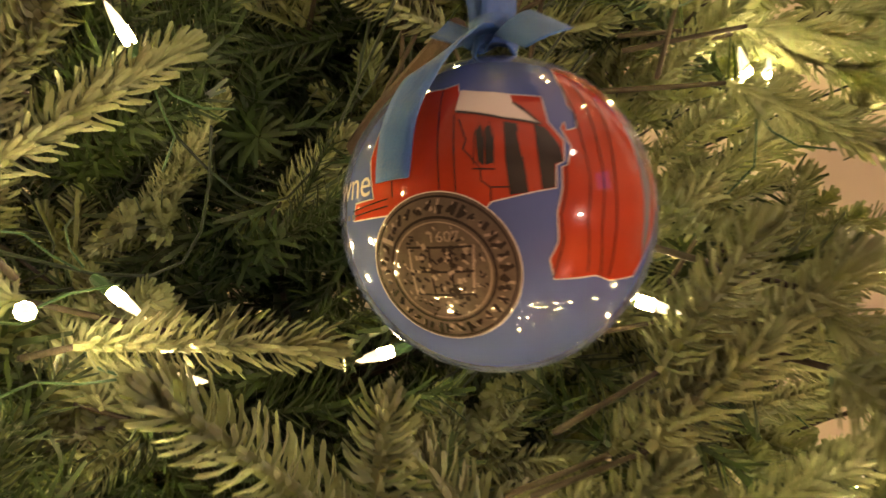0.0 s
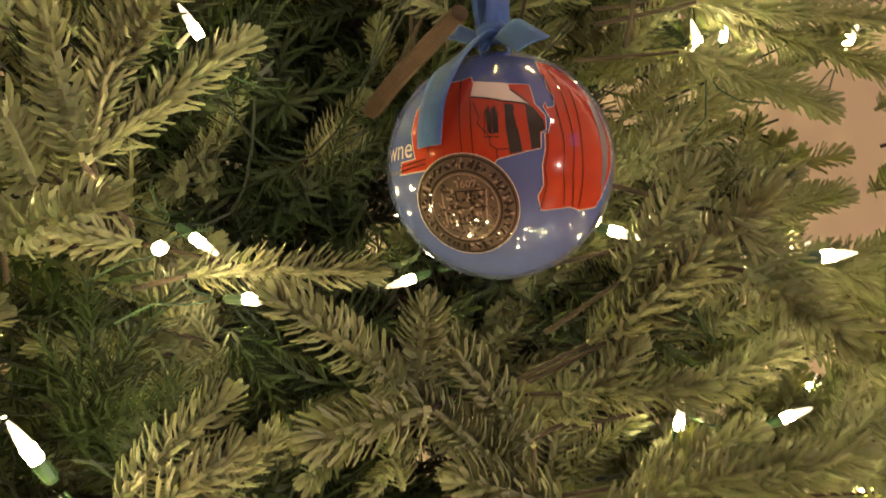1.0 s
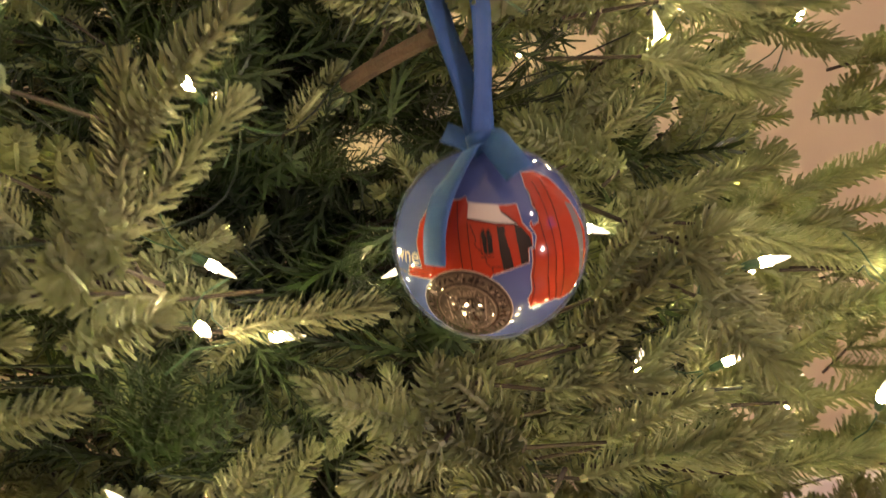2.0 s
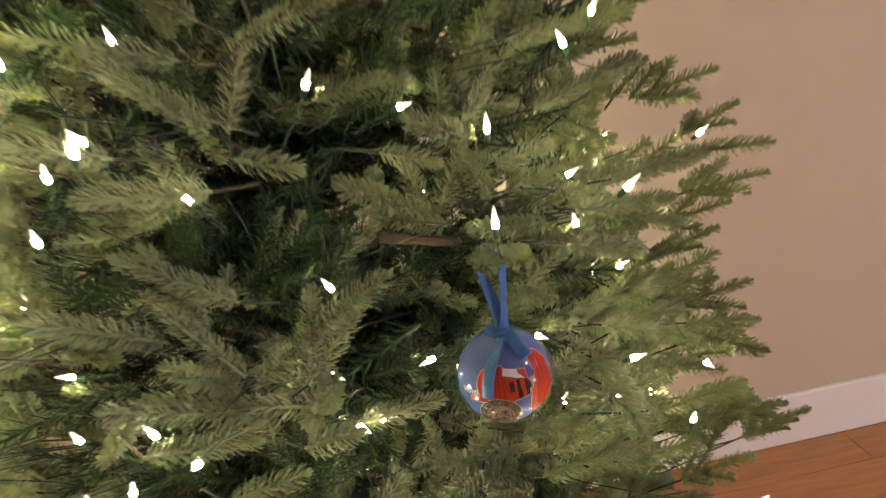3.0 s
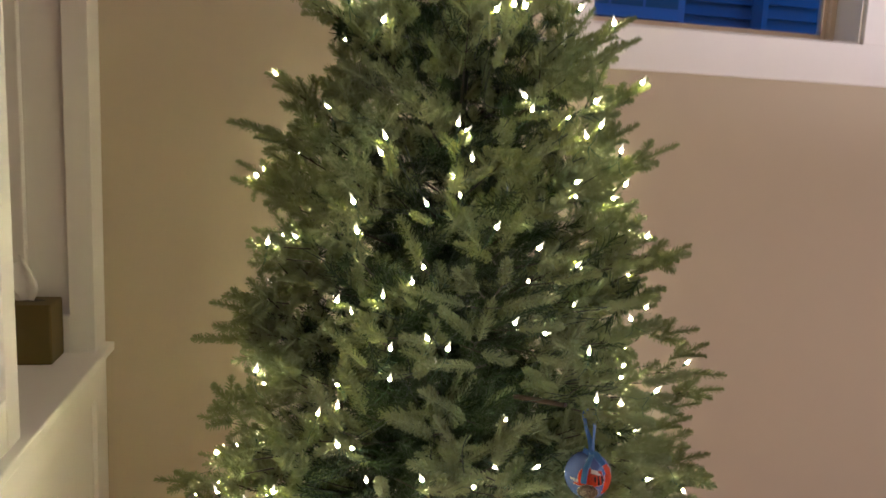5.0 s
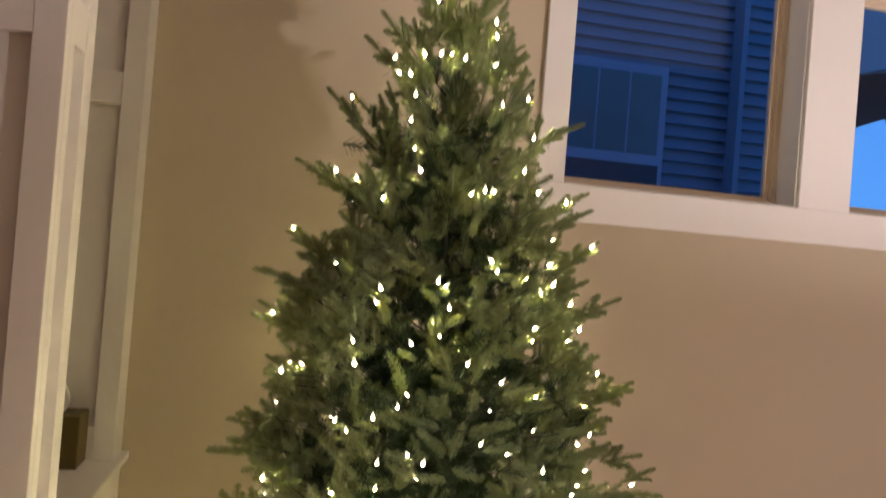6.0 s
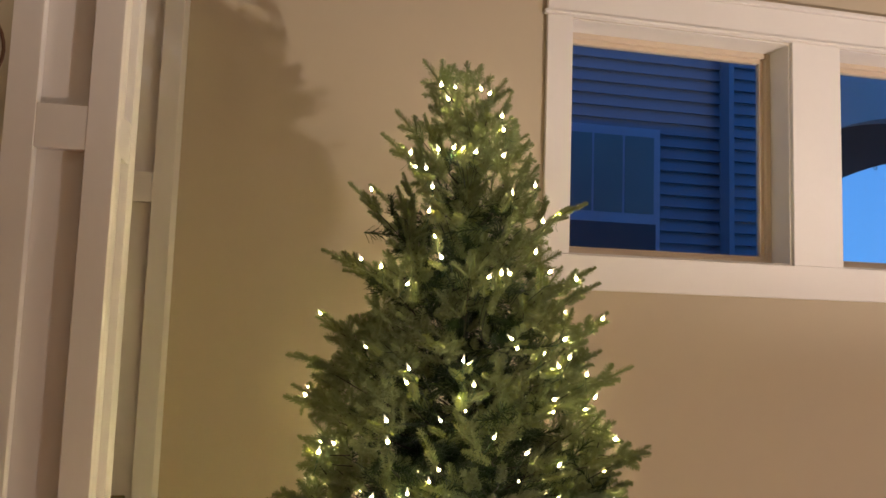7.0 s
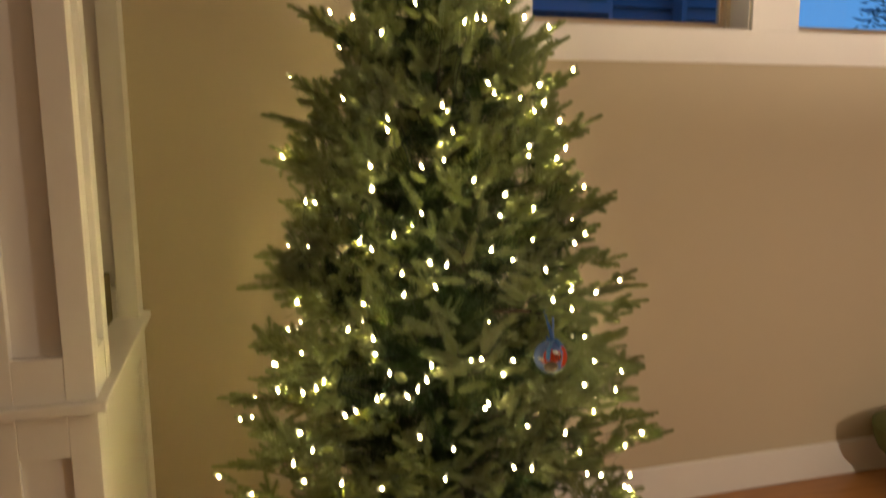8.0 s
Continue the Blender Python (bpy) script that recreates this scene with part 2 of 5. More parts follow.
def window(name, x0, x1):
    """Casement with drywall-deep reveal, vinyl frame and one pane."""
    w = thing(name, ((x0 + x1) / 2, WALL_Y, WZ0), "white-cased fixed window showing blue dusk outside", "window", "high windows", "structure")
    back = WALL_Y + 0.11
    inv = Matrix.Translation(-w.location)

    def put(n, b, mat, label=""):
        bmesh.ops.transform(b, matrix=inv, verts=b.verts)
        return part(n, b, mat, w, label)

    jb = bmesh.new()
    t = 0.006
    for lo, hi in (((x0, 0, WZ0), (x0 + t, 1, WZ1)), ((x1 - t, 0, WZ0), (x1, 1, WZ1)), ((x0 + t, 0, WZ0), (x1 - t, 1, WZ0 + t)), ((x0 + t, 0, WZ1 - t), (x1 - t, 1, WZ1))):
        add_box(jb, (lo[0], WALL_Y - 0.002, lo[2]), (hi[0], WALL_Y + 0.158, hi[2]))
    put("reveal", jb, TRIM_PAINT)
    f, fb = 0.034, bmesh.new()
    a0, a1, c0, c1 = x0 + t, x1 - t, WZ0 + t, WZ1 - t
    for k, (d0, d1, g) in enumerate(((0.0, 0.05, 0.0), (0.018, 0.05, 0.016))):
        for lo, hi in (((a0 + g, c0 + g), (a0 + f * 0.6 + g, c1 - g)), ((a1 - f * 0.6 - g, c0 + g), (a1 - g, c1 - g)),
                       ((a0 + f * 0.6 + g, c0 + g), (a1 - f * 0.6 - g, c0 + f * 0.6 + g)), ((a0 + f * 0.6 + g, c1 - f * 0.6 - g), (a1 - f * 0.6 - g, c1 - g))):
            add_box(fb, (lo[0], back + d0, lo[1]), (hi[0], back + d1 - 0.004 * k, hi[1]), 0.002)
    put("window_frame", fb, VINYL, "tan vinyl window frame")
    pane = put("pane", box((a0 + f, back + 0.03, c0 + f), (a1 - f, back + 0.034, c1 - f)), GLASS, "clear window pane")
    pane.visible_shadow = False
    return w


window("window_1", WX0, WX1)
window("window_2", VX0, VX1)
# Flat casing round both windows, with a head board and its beads.
cas = thing("window_casing", (0.3, WALL_Y, 1.75), "flat white craftsman casing round the high windows", "trim", kind="structure")


def casing_board(n, lo, hi, bev=0.003):
    b = box(lo, hi, bev)
    bmesh.ops.transform(b, matrix=Matrix.Translation(-cas.location), verts=b.verts)
    return part(n, b, TRIM_PAINT, cas)


CY = WALL_Y - 0.019
casing_board("side_board", (WX0 - 0.098, CY, WZ0 - 0.002), (WX0, WALL_Y, WZ1))
casing_board("side_board", (VX1, CY, WZ0 - 0.002), (VX1 + 0.098, WALL_Y, WZ1))
casing_board("mullion_board", (WX1, CY, WZ0 - 0.002), (VX0, WALL_Y, WZ1))
casing_board("apron_board", (WX0 - 0.098, CY - 0.002, WZ0 - 0.128), (VX1 + 0.098, WALL_Y, WZ0 - 0.002))
casing_board("head_bead", (WX0 - 0.112, CY - 0.012, WZ1), (VX1 + 0.112, WALL_Y, WZ1 + 0.016), 0.006)
casing_board("head_board", (WX0 - 0.098, CY - 0.002, WZ1 + 0.016), (VX1 + 0.098, WALL_Y, WZ1 + 0.125))
casing_board("head_cap", (WX0 - 0.118, CY - 0.016, WZ1 + 0.125), (VX1 + 0.118, WALL_Y, WZ1 + 0.145), 0.004)


# ---- the half wall with its columns ----
LEDGE = 0.955
hw = thing("half_wall", (-1.05, 0.9, 0), "white panelled half wall with a flat ledge cap", "half wall", kind="structure")


def hw_part(n, b, label="", parent=None, mat=None):
    bmesh.ops.transform(b, matrix=Matrix.Translation(-hw.location), verts=b.verts)
    return part(n, b, mat or TRIM_PAINT, hw, label)


hw_part("core", box((-1.148, 0.512, 0), (-0.952, WALL_Y, LEDGE - 0.024)))
hw_part("ledge_cap", box((-1.185, 0.478, LEDGE - 0.024), (-0.917, WALL_Y, LEDGE), 0.004), "flat white ledge")
# side panelling towards the tree, and end panelling
for lo, hi in (((0.512, 0), (0.60, 0.93)), ((1.25, 0), (1.36, 0.93)), ((0.60, 0.83), (1.25, 0.93)), ((0.60, 0), (1.25, 0.16))):
    hw_part("panel_board", box((-0.952, lo[0], lo[1]), (-0.940, hi[0], hi[1]), 0.0015))
for lo, hi in (((-1.16, 0), (-1.10, 0.93)), ((-1.00, 0), (-0.940, 0.93)), ((-1.10, 0.83), (-1.00, 0.93)), ((-1.10, 0), (-1.00, 0.16))):
    hw_part("panel_board", box((lo[0], 0.50, lo[1]), (hi[0], 0.512, hi[1]), 0.0015))


def column(name, y0, y1, label):
    """Square boxed column with flat stiles, rails and recessed panels."""
    c = thing(name, (-1.05, (y0 + y1) / 2, LEDGE), label, "column", "boxed columns", "structure")
    inv = Matrix.Translation(-c.location)

    def put(n, lo, hi, bev=0.0015):
        b = box(lo, hi, bev)
        bmesh.ops.transform(b, matrix=inv, verts=b.verts)
        return part(n, b, TRIM_PAINT, c)

    x0, x1, d, s = -1.16, -0.94, 0.026, 0.060
    put("core", (x0 + d, y0 + d, LEDGE), (x1 - d, min(y1, WALL_Y) - (d if y1 < WALL_Y else 0), CEIL))
    rails = ((LEDGE, LEDGE + 0.098), (1.988, 2.082), (CEIL - 0.14, CEIL))
    for a, b in ((x0, x0 + s), (x1 - s, x1)):
        put("stile", (a, y0, LEDGE), (b, y0 + d, CEIL))
    for z0, z1 in rails:
        put("rail", (x0 + s, y0 + 0.001, z0), (x1 - s, y0 + d, z1))
    w = y1 - y0
    for xx0, xx1 in ((x1 - d, x1), (x0, x0 + d)):
        put("stile", (xx0, y0 + d, LEDGE), (xx1, y0 + s, CEIL))
        if y1 < WALL_Y:
            put("stile", (xx0, y1 - s, LEDGE), (xx1, y1, CEIL))
            for z0, z1 in rails:
                put("rail", (xx0 + 0.001, y0 + s, z0), (xx1 - 0.001, y1 - s, z1))
        else:
            put("stile", (xx0, y0 + s, LEDGE), (xx1, y1, CEIL))
    if y1 < WALL_Y:
        for a, b in ((x0 + d, x0 + s), (x1 - s, x1 - d)):
            put("stile", (a, y1 - d, LEDGE), (b, y1, CEIL))
    return c


column("column", 0.50, 0.70, "white boxed craftsman column standing on the ledge")
column("wall_column", 1.25, WALL_Y, "white boxed half column against the wall")
# The tissue box on the ledge.
tbox = thing("tissue_box", (-1.068, 1.198, LEDGE), "olive brown tissue box with a white tissue on the ledge", "tissue box")
part("cover", box((-0.054, -0.050, 0.0), (0.054, 0.050, 0.150), 0.004), BOX_OLIVE, tbox, "olive brown box cover")
# A flat oval on the closed cover; its dark colour stands for the slot's shade.
bm = bmesh.new()
ring = [bm.verts.new((math.cos(k * math.pi / 12) * 0.030, math.sin(k * math.pi / 12) * 0.013, 0.1512)) for k in range(24)]
bm.faces.new(ring)
part("slot", bm, BOX_SLOT_SHADE, tbox, "flat dark oval painted for the slot's shade")
bm, prev = bmesh.new(), None
for i in range(15):
    f = i / 14
    row = []
    for k in range(13):
        u = k / 12 * 2 - 1
        wide = 0.010 + 0.030 * math.sin(math.pi * min(1.0, f * 0.75 + 0.1))
        row.append(bm.verts.new((u * wide - 0.018 - 0.012 * f + 0.004 * math.sin(9 * u + 3 * f), 0.012 * math.sin(5 * u + 2.5 * f) * (0.3 + f), 0.150 + f * (0.115 - 0.028 * abs(u) + 0.012 * math.sin(4 * u)))))
    if prev:
        for p, q, r, t in zip(prev, prev[1:], row[1:], row):
            bm.faces.new((p, q, r, t))
    prev = row
part("tissue", bm, TISSUE, tbox, "white crumpled tissue", True)
# The hanging lantern beyond the half wall.
lan = thing("hanging_lantern", (-1.56, 1.20, 2.43), "frosted glass lantern hung in a brown leather strap", "lantern")
bm = bmesh.new()
bmesh.ops.create_uvsphere(bm, u_segments=28, v_segments=18, radius=0.105)
bmesh.ops.scale(bm, vec=(1, 1, 1.05), verts=bm.verts[:])
part("globe", bm, FROSTED, lan, "frosted glass globe", True)
for tilt in (0.35, -0.5):
    part("strap", tube([(math.cos(k * math.pi / 16) * 0.112, math.cos(k * math.pi / 16) * 0.112 * tilt, math.sin(k * math.pi / 16) * 0.135 - 0.01) for k in range(33)], 0.006, 6), STRAP, lan, "brown leather strap")
part("cord", tube([(0, 0, 0.12), (0, 0, 0.40)], 0.004, 6), STRAP, lan)
part("wall_hook", tube([(0, 0, 0.40), (0, 0.06, 0.43), (0, 0.16, 0.43)], 0.006, 6), STRAP, lan)


# ---- outside the windows ----
HOUSE_Y = 4.6
nh = thing("neighbour_house", (2.6, HOUSE_Y, 0), "neighbouring house with grey lap siding at dusk", "house")
EXPO = 0.104
for k in range(0, 90):
    z0 = 0.9 + k // 2 * EXPO
    xa, xb = ((-4.6, 0.435), (0.485, 0.95))[k % 2]
    b = bmesh.new()
    vs = [b.verts.new(c) for c in ((xa, -0.020, z0), (xb, -0.020, z0), (xb, 0.016, z0 + EXPO + 0.004), (xa, 0.016, z0 + EXPO + 0.004),
                                   (xa, 0.03, z0), (xb, 0.03, z0), (xb, 0.03, z0 + EXPO), (xa, 0.03, z0 + EXPO))]
    for q in ((0, 1, 2, 3), (0, 4, 5, 1), (4, 7, 6, 5), (3, 2, 6, 7), (0, 3, 7, 4), (1, 5, 6, 2)):
        b.faces.new([vs[i] for i in q])
    if k % 2:
        bmesh.ops.translate(b, verts=b.verts[:], vec=(0, -0.10, 0))
    part("siding_board", b, SIDING, nh)
part("corner_board", box((0.435, -0.145, 0.0), (0.485, 0.03, 5.6), 0.003), CORNER_BOARD, nh)
part("wall", box((-4.6, 0.031, -0.5), (0.95, 0.2, 5.6)), SIDING, nh)
part("wall", box((0.485, -0.069, -0.5), (0.95, 0.030, 5.6)), SIDING, nh)
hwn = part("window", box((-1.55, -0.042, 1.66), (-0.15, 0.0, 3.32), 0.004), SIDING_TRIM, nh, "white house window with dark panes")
for x0, x1, z0, z1, n in ((-1.50, -1.05, 2.585, 3.245, "pane"), (-1.03, -0.77, 2.585, 3.245, "pane"), (-0.75, -0.495, 2.585, 3.245, "pane"), (-0.473, -0.21, 2.585, 3.245, "pane")):
    part(n, box((x0, -0.046, z0), (x1, -0.040, z1)), DARK_PANE, hwn)
part("pane", box((-1.50, -0.046, 1.72), (-0.19, -0.040, 2.50)), DARK_AND_SHADE, hwn, "dark lower pane")

# Porch arch seen through the second window.
def arched_wall(x0, x1, mid, top, bend, y0, y1, high):
    bm, prev = bmesh.new(), None
    for i in range(49):
        x = x0 + (x1 - x0) * i / 48
        z = top - bend * (x - mid) ** 2
        ring = [bm.verts.new(c) for c in ((x, y0, z), (x, y0, high), (x, y1, high), (x, y1, z))]
        if prev:
            for k in range(4):
                bm.faces.new((prev[k], prev[(k + 1) % 4], ring[(k + 1) % 4], ring[k]))
        prev = ring
    add_box(bm, (x0 - 0.4, y0, -0.5), (x0, y1, high))
    add_box(bm, (x1, y0, -0.5), (x1 + 0.4, y1, high))
    bmesh.ops.recalc_face_normals(bm, faces=bm.faces[:])
    return bm


porch = thing("porch_arch", (0, 0, 0), "dark arched porch opening against the dusk sky", "porch")
part("front_arch", arched_wall(3.56, 6.64, 5.10, 3.66, 0.22, HOUSE_Y, HOUSE_Y + 0.22, 5.6), PORCH, porch, "stucco arch facing the window")
# Inner arch, ceiling and side are coloured near-black in place of porch shade.
part("back_arch", arched_wall(5.20, 9.60, 7.40, 3.83, 0.135, HOUSE_Y + 1.8, HOUSE_Y + 2.0, 4.3), DARK_AND_SHADE, porch, "inner arch with its shade put into the colour")
part("porch_ceiling", box((3.2, HOUSE_Y + 0.23, 4.3), (10.0, HOUSE_Y + 2.0, 4.4)), DARK_AND_SHADE, porch)
part("porch_side", box((3.16, HOUSE_Y + 0.23, -0.5), (3.3, HOUSE_Y + 2.0, 4.29)), DARK_AND_SHADE, porch)
part("hook", tube([(6.22 + 0.02 * math.cos(a), HOUSE_Y + 1.79, 3.62 + 0.02 * math.sin(a)) for a in [k * math.pi / 8 for k in range(17)]], 0.005, 6), DARK_AND_SHADE, porch)
# A far fir, dark against the sky.
fir = thing("garden_fir", (15.5, 14.0, -0.5), "dark fir silhouette in the garden at dusk", "tree")
part("trunk", tube([(0, 0, 0), (0, 0, 7.4)], 0.12, 8, 0.2), DARK_AND_SHADE, fir)
fir_rng = random.Random(4)
bm = bmesh.new()
for i in range(520):
    z = 1.2 + 6.1 * (1 - math.sqrt(1 - fir_rng.random() * 0.98))
    az = fir_rng.uniform(0, 2 * math.pi)
    r0 = (7.6 - z) * 0.36
    for k in range(3):
        r = r0 * (0.45 + 0.27 * k + fir_rng.uniform(-0.05, 0.10))
        c = Vector((math.cos(az) * r, math.sin(az) * r, z - 0.10 * r + fir_rng.uniform(-0.06, 0.06)))
        w = Vector((math.cos(az + fir_rng.uniform(-0.8, 0.8)), math.sin(az + fir_rng.uniform(-0.8, 0.8)), fir_rng.uniform(-0.2, 0.7))).normalized()
        sd = w.cross(Vector((fir_rng.uniform(-1, 1), fir_rng.uniform(-1, 1), 1.0))).normalized()
        up = w.cross(sd)
        L = fir_rng.uniform(0.14, 0.26)
        tip, back, a1, a2, a3 = (bm.verts.new(q) for q in (c + w * L, c - w * L * 0.5, c + sd * 0.055, c - sd * 0.055, c + up * 0.04))
        for tri in ((tip, a1, a3), (tip, a3, a2), (tip, a2, a1), (back, a3, a1), (back, a2, a3), (back, a1, a2)):
            bm.faces.new(tri)
ob = part("crown", bm, FAR_FIR, fir)
tagged(ob, kind="stuff")
structure("ground", box((-300, 1.6, -0.9), (300, 600, -0.5)), DARK_AND_SHADE, "dark ground outside at dusk")

# ---- the tree ----
TX, TY = -0.12, 0.72
PROFILE = ((0.30, 0.70), (0.65, 0.66), (0.90, 0.585), (1.30, 0.475), (1.50, 0.415), (1.80, 0.335), (1.95, 0.27), (2.13, 0.18), (2.30, 0.06))


def reach(z):
    return float(np.interp(z, [p[0] for p in PROFILE], [p[1] for p in PROFILE]))


NEEDLE_ROWS = ((88, 1.0, 1.0), (-88, 1.0, 1.0), (55, 1.0, 0.95), (-55, 1.0, 0.95), (22, 0.72, 0.82), (-22, 0.72, 0.82), (126, 0.72, 0.85), (-126, 0.72, 0.85))


def sprig_arrays(seed, length, near):
    """One moulded twig along +y with +z up, in metres: a stem and short blunt needles in rows that curve forwards. Returns verts, quads."""
    rng = np.random.default_rng(seed)
    V, F = [], []
    sag = lambda y: -0.05 * y * y / length  # noqa: E731
    rings = []
    for y, r in ((0.0, 0.0016), (length * 0.15, 0.0022), (length * 0.8, 0.0022), (length * 0.97, 0.0012)):
        rings.append(len(V))
        for k in range(5):
            q = k * math.tau / 5
            V.append((math.cos(q) * r, y, math.sin(q) * r + sag(y)))
    for p, q in zip(rings, rings[1:]):
        for k in range(5):
            F.append((p + k, p + (k + 1) % 5, q + (k + 1) % 5, q + k))
    pitch = 0.0029 if near else 0.0051
    needles = []
    for row, share, size in NEEDLE_ROWS:
        n = max(3, int(length * 0.95 / pitch * share))
        for i in range(n):
            needles.append((length * (0.02 + 0.93 * (i + rng.uniform(0.25, 0.75)) / n), rng.normal(row, 8), rng.normal(68, 5), size))
    for i in range(22 if near else 14):
        needles.append((length * rng.uniform(0.94, 0.985), 137.5 * i, rng.uniform(6, 62), 0.78))
    for y, row, lean, size in needles:
        f = y / length
        around = math.radians(row)
        lean = math.radians(lean) * (1.0 - 0.38 * f ** 3)
        long = (0.0142 if near else 0.0150) * size * rng.uniform(0.88, 1.10) * (0.72 + 0.28 * min(1.0, f * 6)) * (1.0 - 0.06 * max(0.0, f - 0.6) / 0.4)
        w = rng.uniform(0.85, 1.15) * (0.00104 if near else 0.00135)
        root = np.array((0.0, y, sag(y)))
        out = np.array((math.sin(around), 0.0, math.cos(around)))
        ahead = np.array((0.0, 1.0, 0.0))
        d1 = out * math.sin(lean) + ahead * math.cos(lean)
        bend = lean - rng.uniform(0.18, 0.42)
        d2 = out * math.sin(bend) + ahead * math.cos(bend)
        acr = np.cross(d1, out)
        acr = acr / (np.linalg.norm(acr) + 1e-9)
        nrm = np.cross(acr, d1)
        turn = rng.normal(0.0, 0.30)
        acr, nrm = acr * math.cos(turn) + nrm * math.sin(turn), nrm * math.cos(turn) - acr * math.sin(turn)
        bow = root + d1 * long * 0.55
        b = len(V)
        if near:
            for c, ww, hh in ((root, 0.65, 0.5), (bow, 1.0, 0.62), (bow + d2 * long * 0.36, 0.92, 0.55), (bow + d2 * long * 0.45, 0.42, 0.25)):
                V.extend((tuple(c - acr * w * ww), tuple(c + nrm * w * hh), tuple(c + acr * w * ww)))
            for k in range(3):
                for j in range(3):
                    F.append((b + 3 * k + j, b + 3 * k + (j + 1) % 3, b + 3 * k + 3 + (j + 1) % 3, b + 3 * k + 3 + j))
        else:
            for c, ww, hh in ((root, 0.75, 0.5), (bow + d2 * long * 0.45, 0.92, 0.45)):
                V.extend((tuple(c - acr * w * ww), tuple(c + nrm * w * hh), tuple(c + acr * w * ww)))
            F.append((b, b + 1, b + 4, b + 3))
            F.append((b + 1, b + 2, b + 5, b + 4))
    return np.array(V, np.float32), np.array(F, np.int32)


def tuft_arrays(seed, count):
    """One bushy inner twig, 1 long along +y: a thin stem with long soft needles all round."""
    rng = np.random.default_rng(seed)
    V, F = [], []
    for y, r in ((0.0, 0.020), (0.97, 0.010)):
        for k in range(4):
            V.append((math.cos(k * math.pi / 2) * r, y, math.sin(k * math.pi / 2) * r))
    for k in range(4):
        F.append((k, (k + 1) % 4, 4 + (k + 1) % 4, 4 + k))
    for i in range(count):
        y, around, lean = (i + rng.random()) / count * 0.97, math.radians(137.5 * i), math.radians(rng.normal(52, 8))
        long, w = rng.uniform(0.20, 0.28) * (1 - 0.25 * y), rng.uniform(0.011, 0.015)
        root = np.array((0.0, y, 0.0))
        out = np.array((math.sin(around), 0.0, math.cos(around)))
        d = out * math.sin(lean) + np.array((0.0, math.cos(lean), 0.0))
        acr = np.cross(d, out)
        acr = acr / np.linalg.norm(acr)
        b = len(V)
        for c, ww in ((root, 1.0), (root + d * long, 0.6)):
            V.extend((tuple(c - acr * w * ww), tuple(c + acr * w * ww)))
        F.append((b, b + 1, b + 3, b + 2))
    return np.array(V, np.float32), np.array(F, np.int32)


def from_arrays(name, V, F, material, smooth=False):
    me = bpy.data.meshes.new(name)
    me.vertices.add(len(V))
    me.vertices.foreach_set("co", V.astype(np.float32).ravel())
    me.loops.add(F.size)
    me.loops.foreach_set("vertex_index", F.astype(np.int32).ravel())
    me.polygons.add(len(F))
    me.polygons.foreach_set("loop_start", np.arange(0, F.size, F.shape[1], dtype=np.int32))
    me.polygons.foreach_set("use_smooth", np.full(len(F), smooth))
    me.update(calc_edges=True)
    me.materials.append(material)
    return me


def joined(variants, placed):
    """All copies of the variants in one pair of arrays; placed: (variant, 4x4)."""
    VV, FF, off = [], [], 0
    for k, m in placed:
        v, f = variants[k]
        a = np.array(m, np.float32)
        VV.append(v @ a[:3, :3].T + a[:3, 3])
        FF.append(f + off)
        off += len(v)
    return np.concatenate(VV), np.concatenate(FF)


rnd = random.Random(11)
SPRIGS, STEMS, INNERS = [], [], []   # matrices; (p0, p1, r); matrices


def place_sprig(at, way, up, length, to=None):
    y = Vector(way).normalized()
    x = y.cross(Vector(up)).normalized()
    z = x.cross(y)
    m = Matrix((x, y, z)).transposed().to_4x4() @ Matrix.Scale(length, 4)
    m.translation = Vector(at)
    (SPRIGS if to is None else to).append(m)


def turned(v, axis, degrees):
    return Matrix.Rotation(math.radians(degrees), 3, axis) @ v


def spray(at, way, up, size, pairs=1):
    """A flat fan of twigs: a short stem with side pairs and one twig at the end."""
    at, way, up = Vector(at), Vector(way).normalized(), Vector(up).normalized()
    tip = at + way * size * 0.42 * pairs
    STEMS.append((at, tip, 0.0014))
    place_sprig(tip - way * 0.006, way, up, size * rnd.uniform(0.95, 1.2))
    for k in range(pairs):
        for s in (-1, 1):
            d = turned(way, up, s * rnd.uniform(38, 56))
            d = (d + up * rnd.uniform(-0.10, 0.25)).normalized()
            place_sprig(at.lerp(tip, (k + rnd.uniform(0.25, 0.75)) / pairs), d, up, size * rnd.uniform(0.80, 1.05))


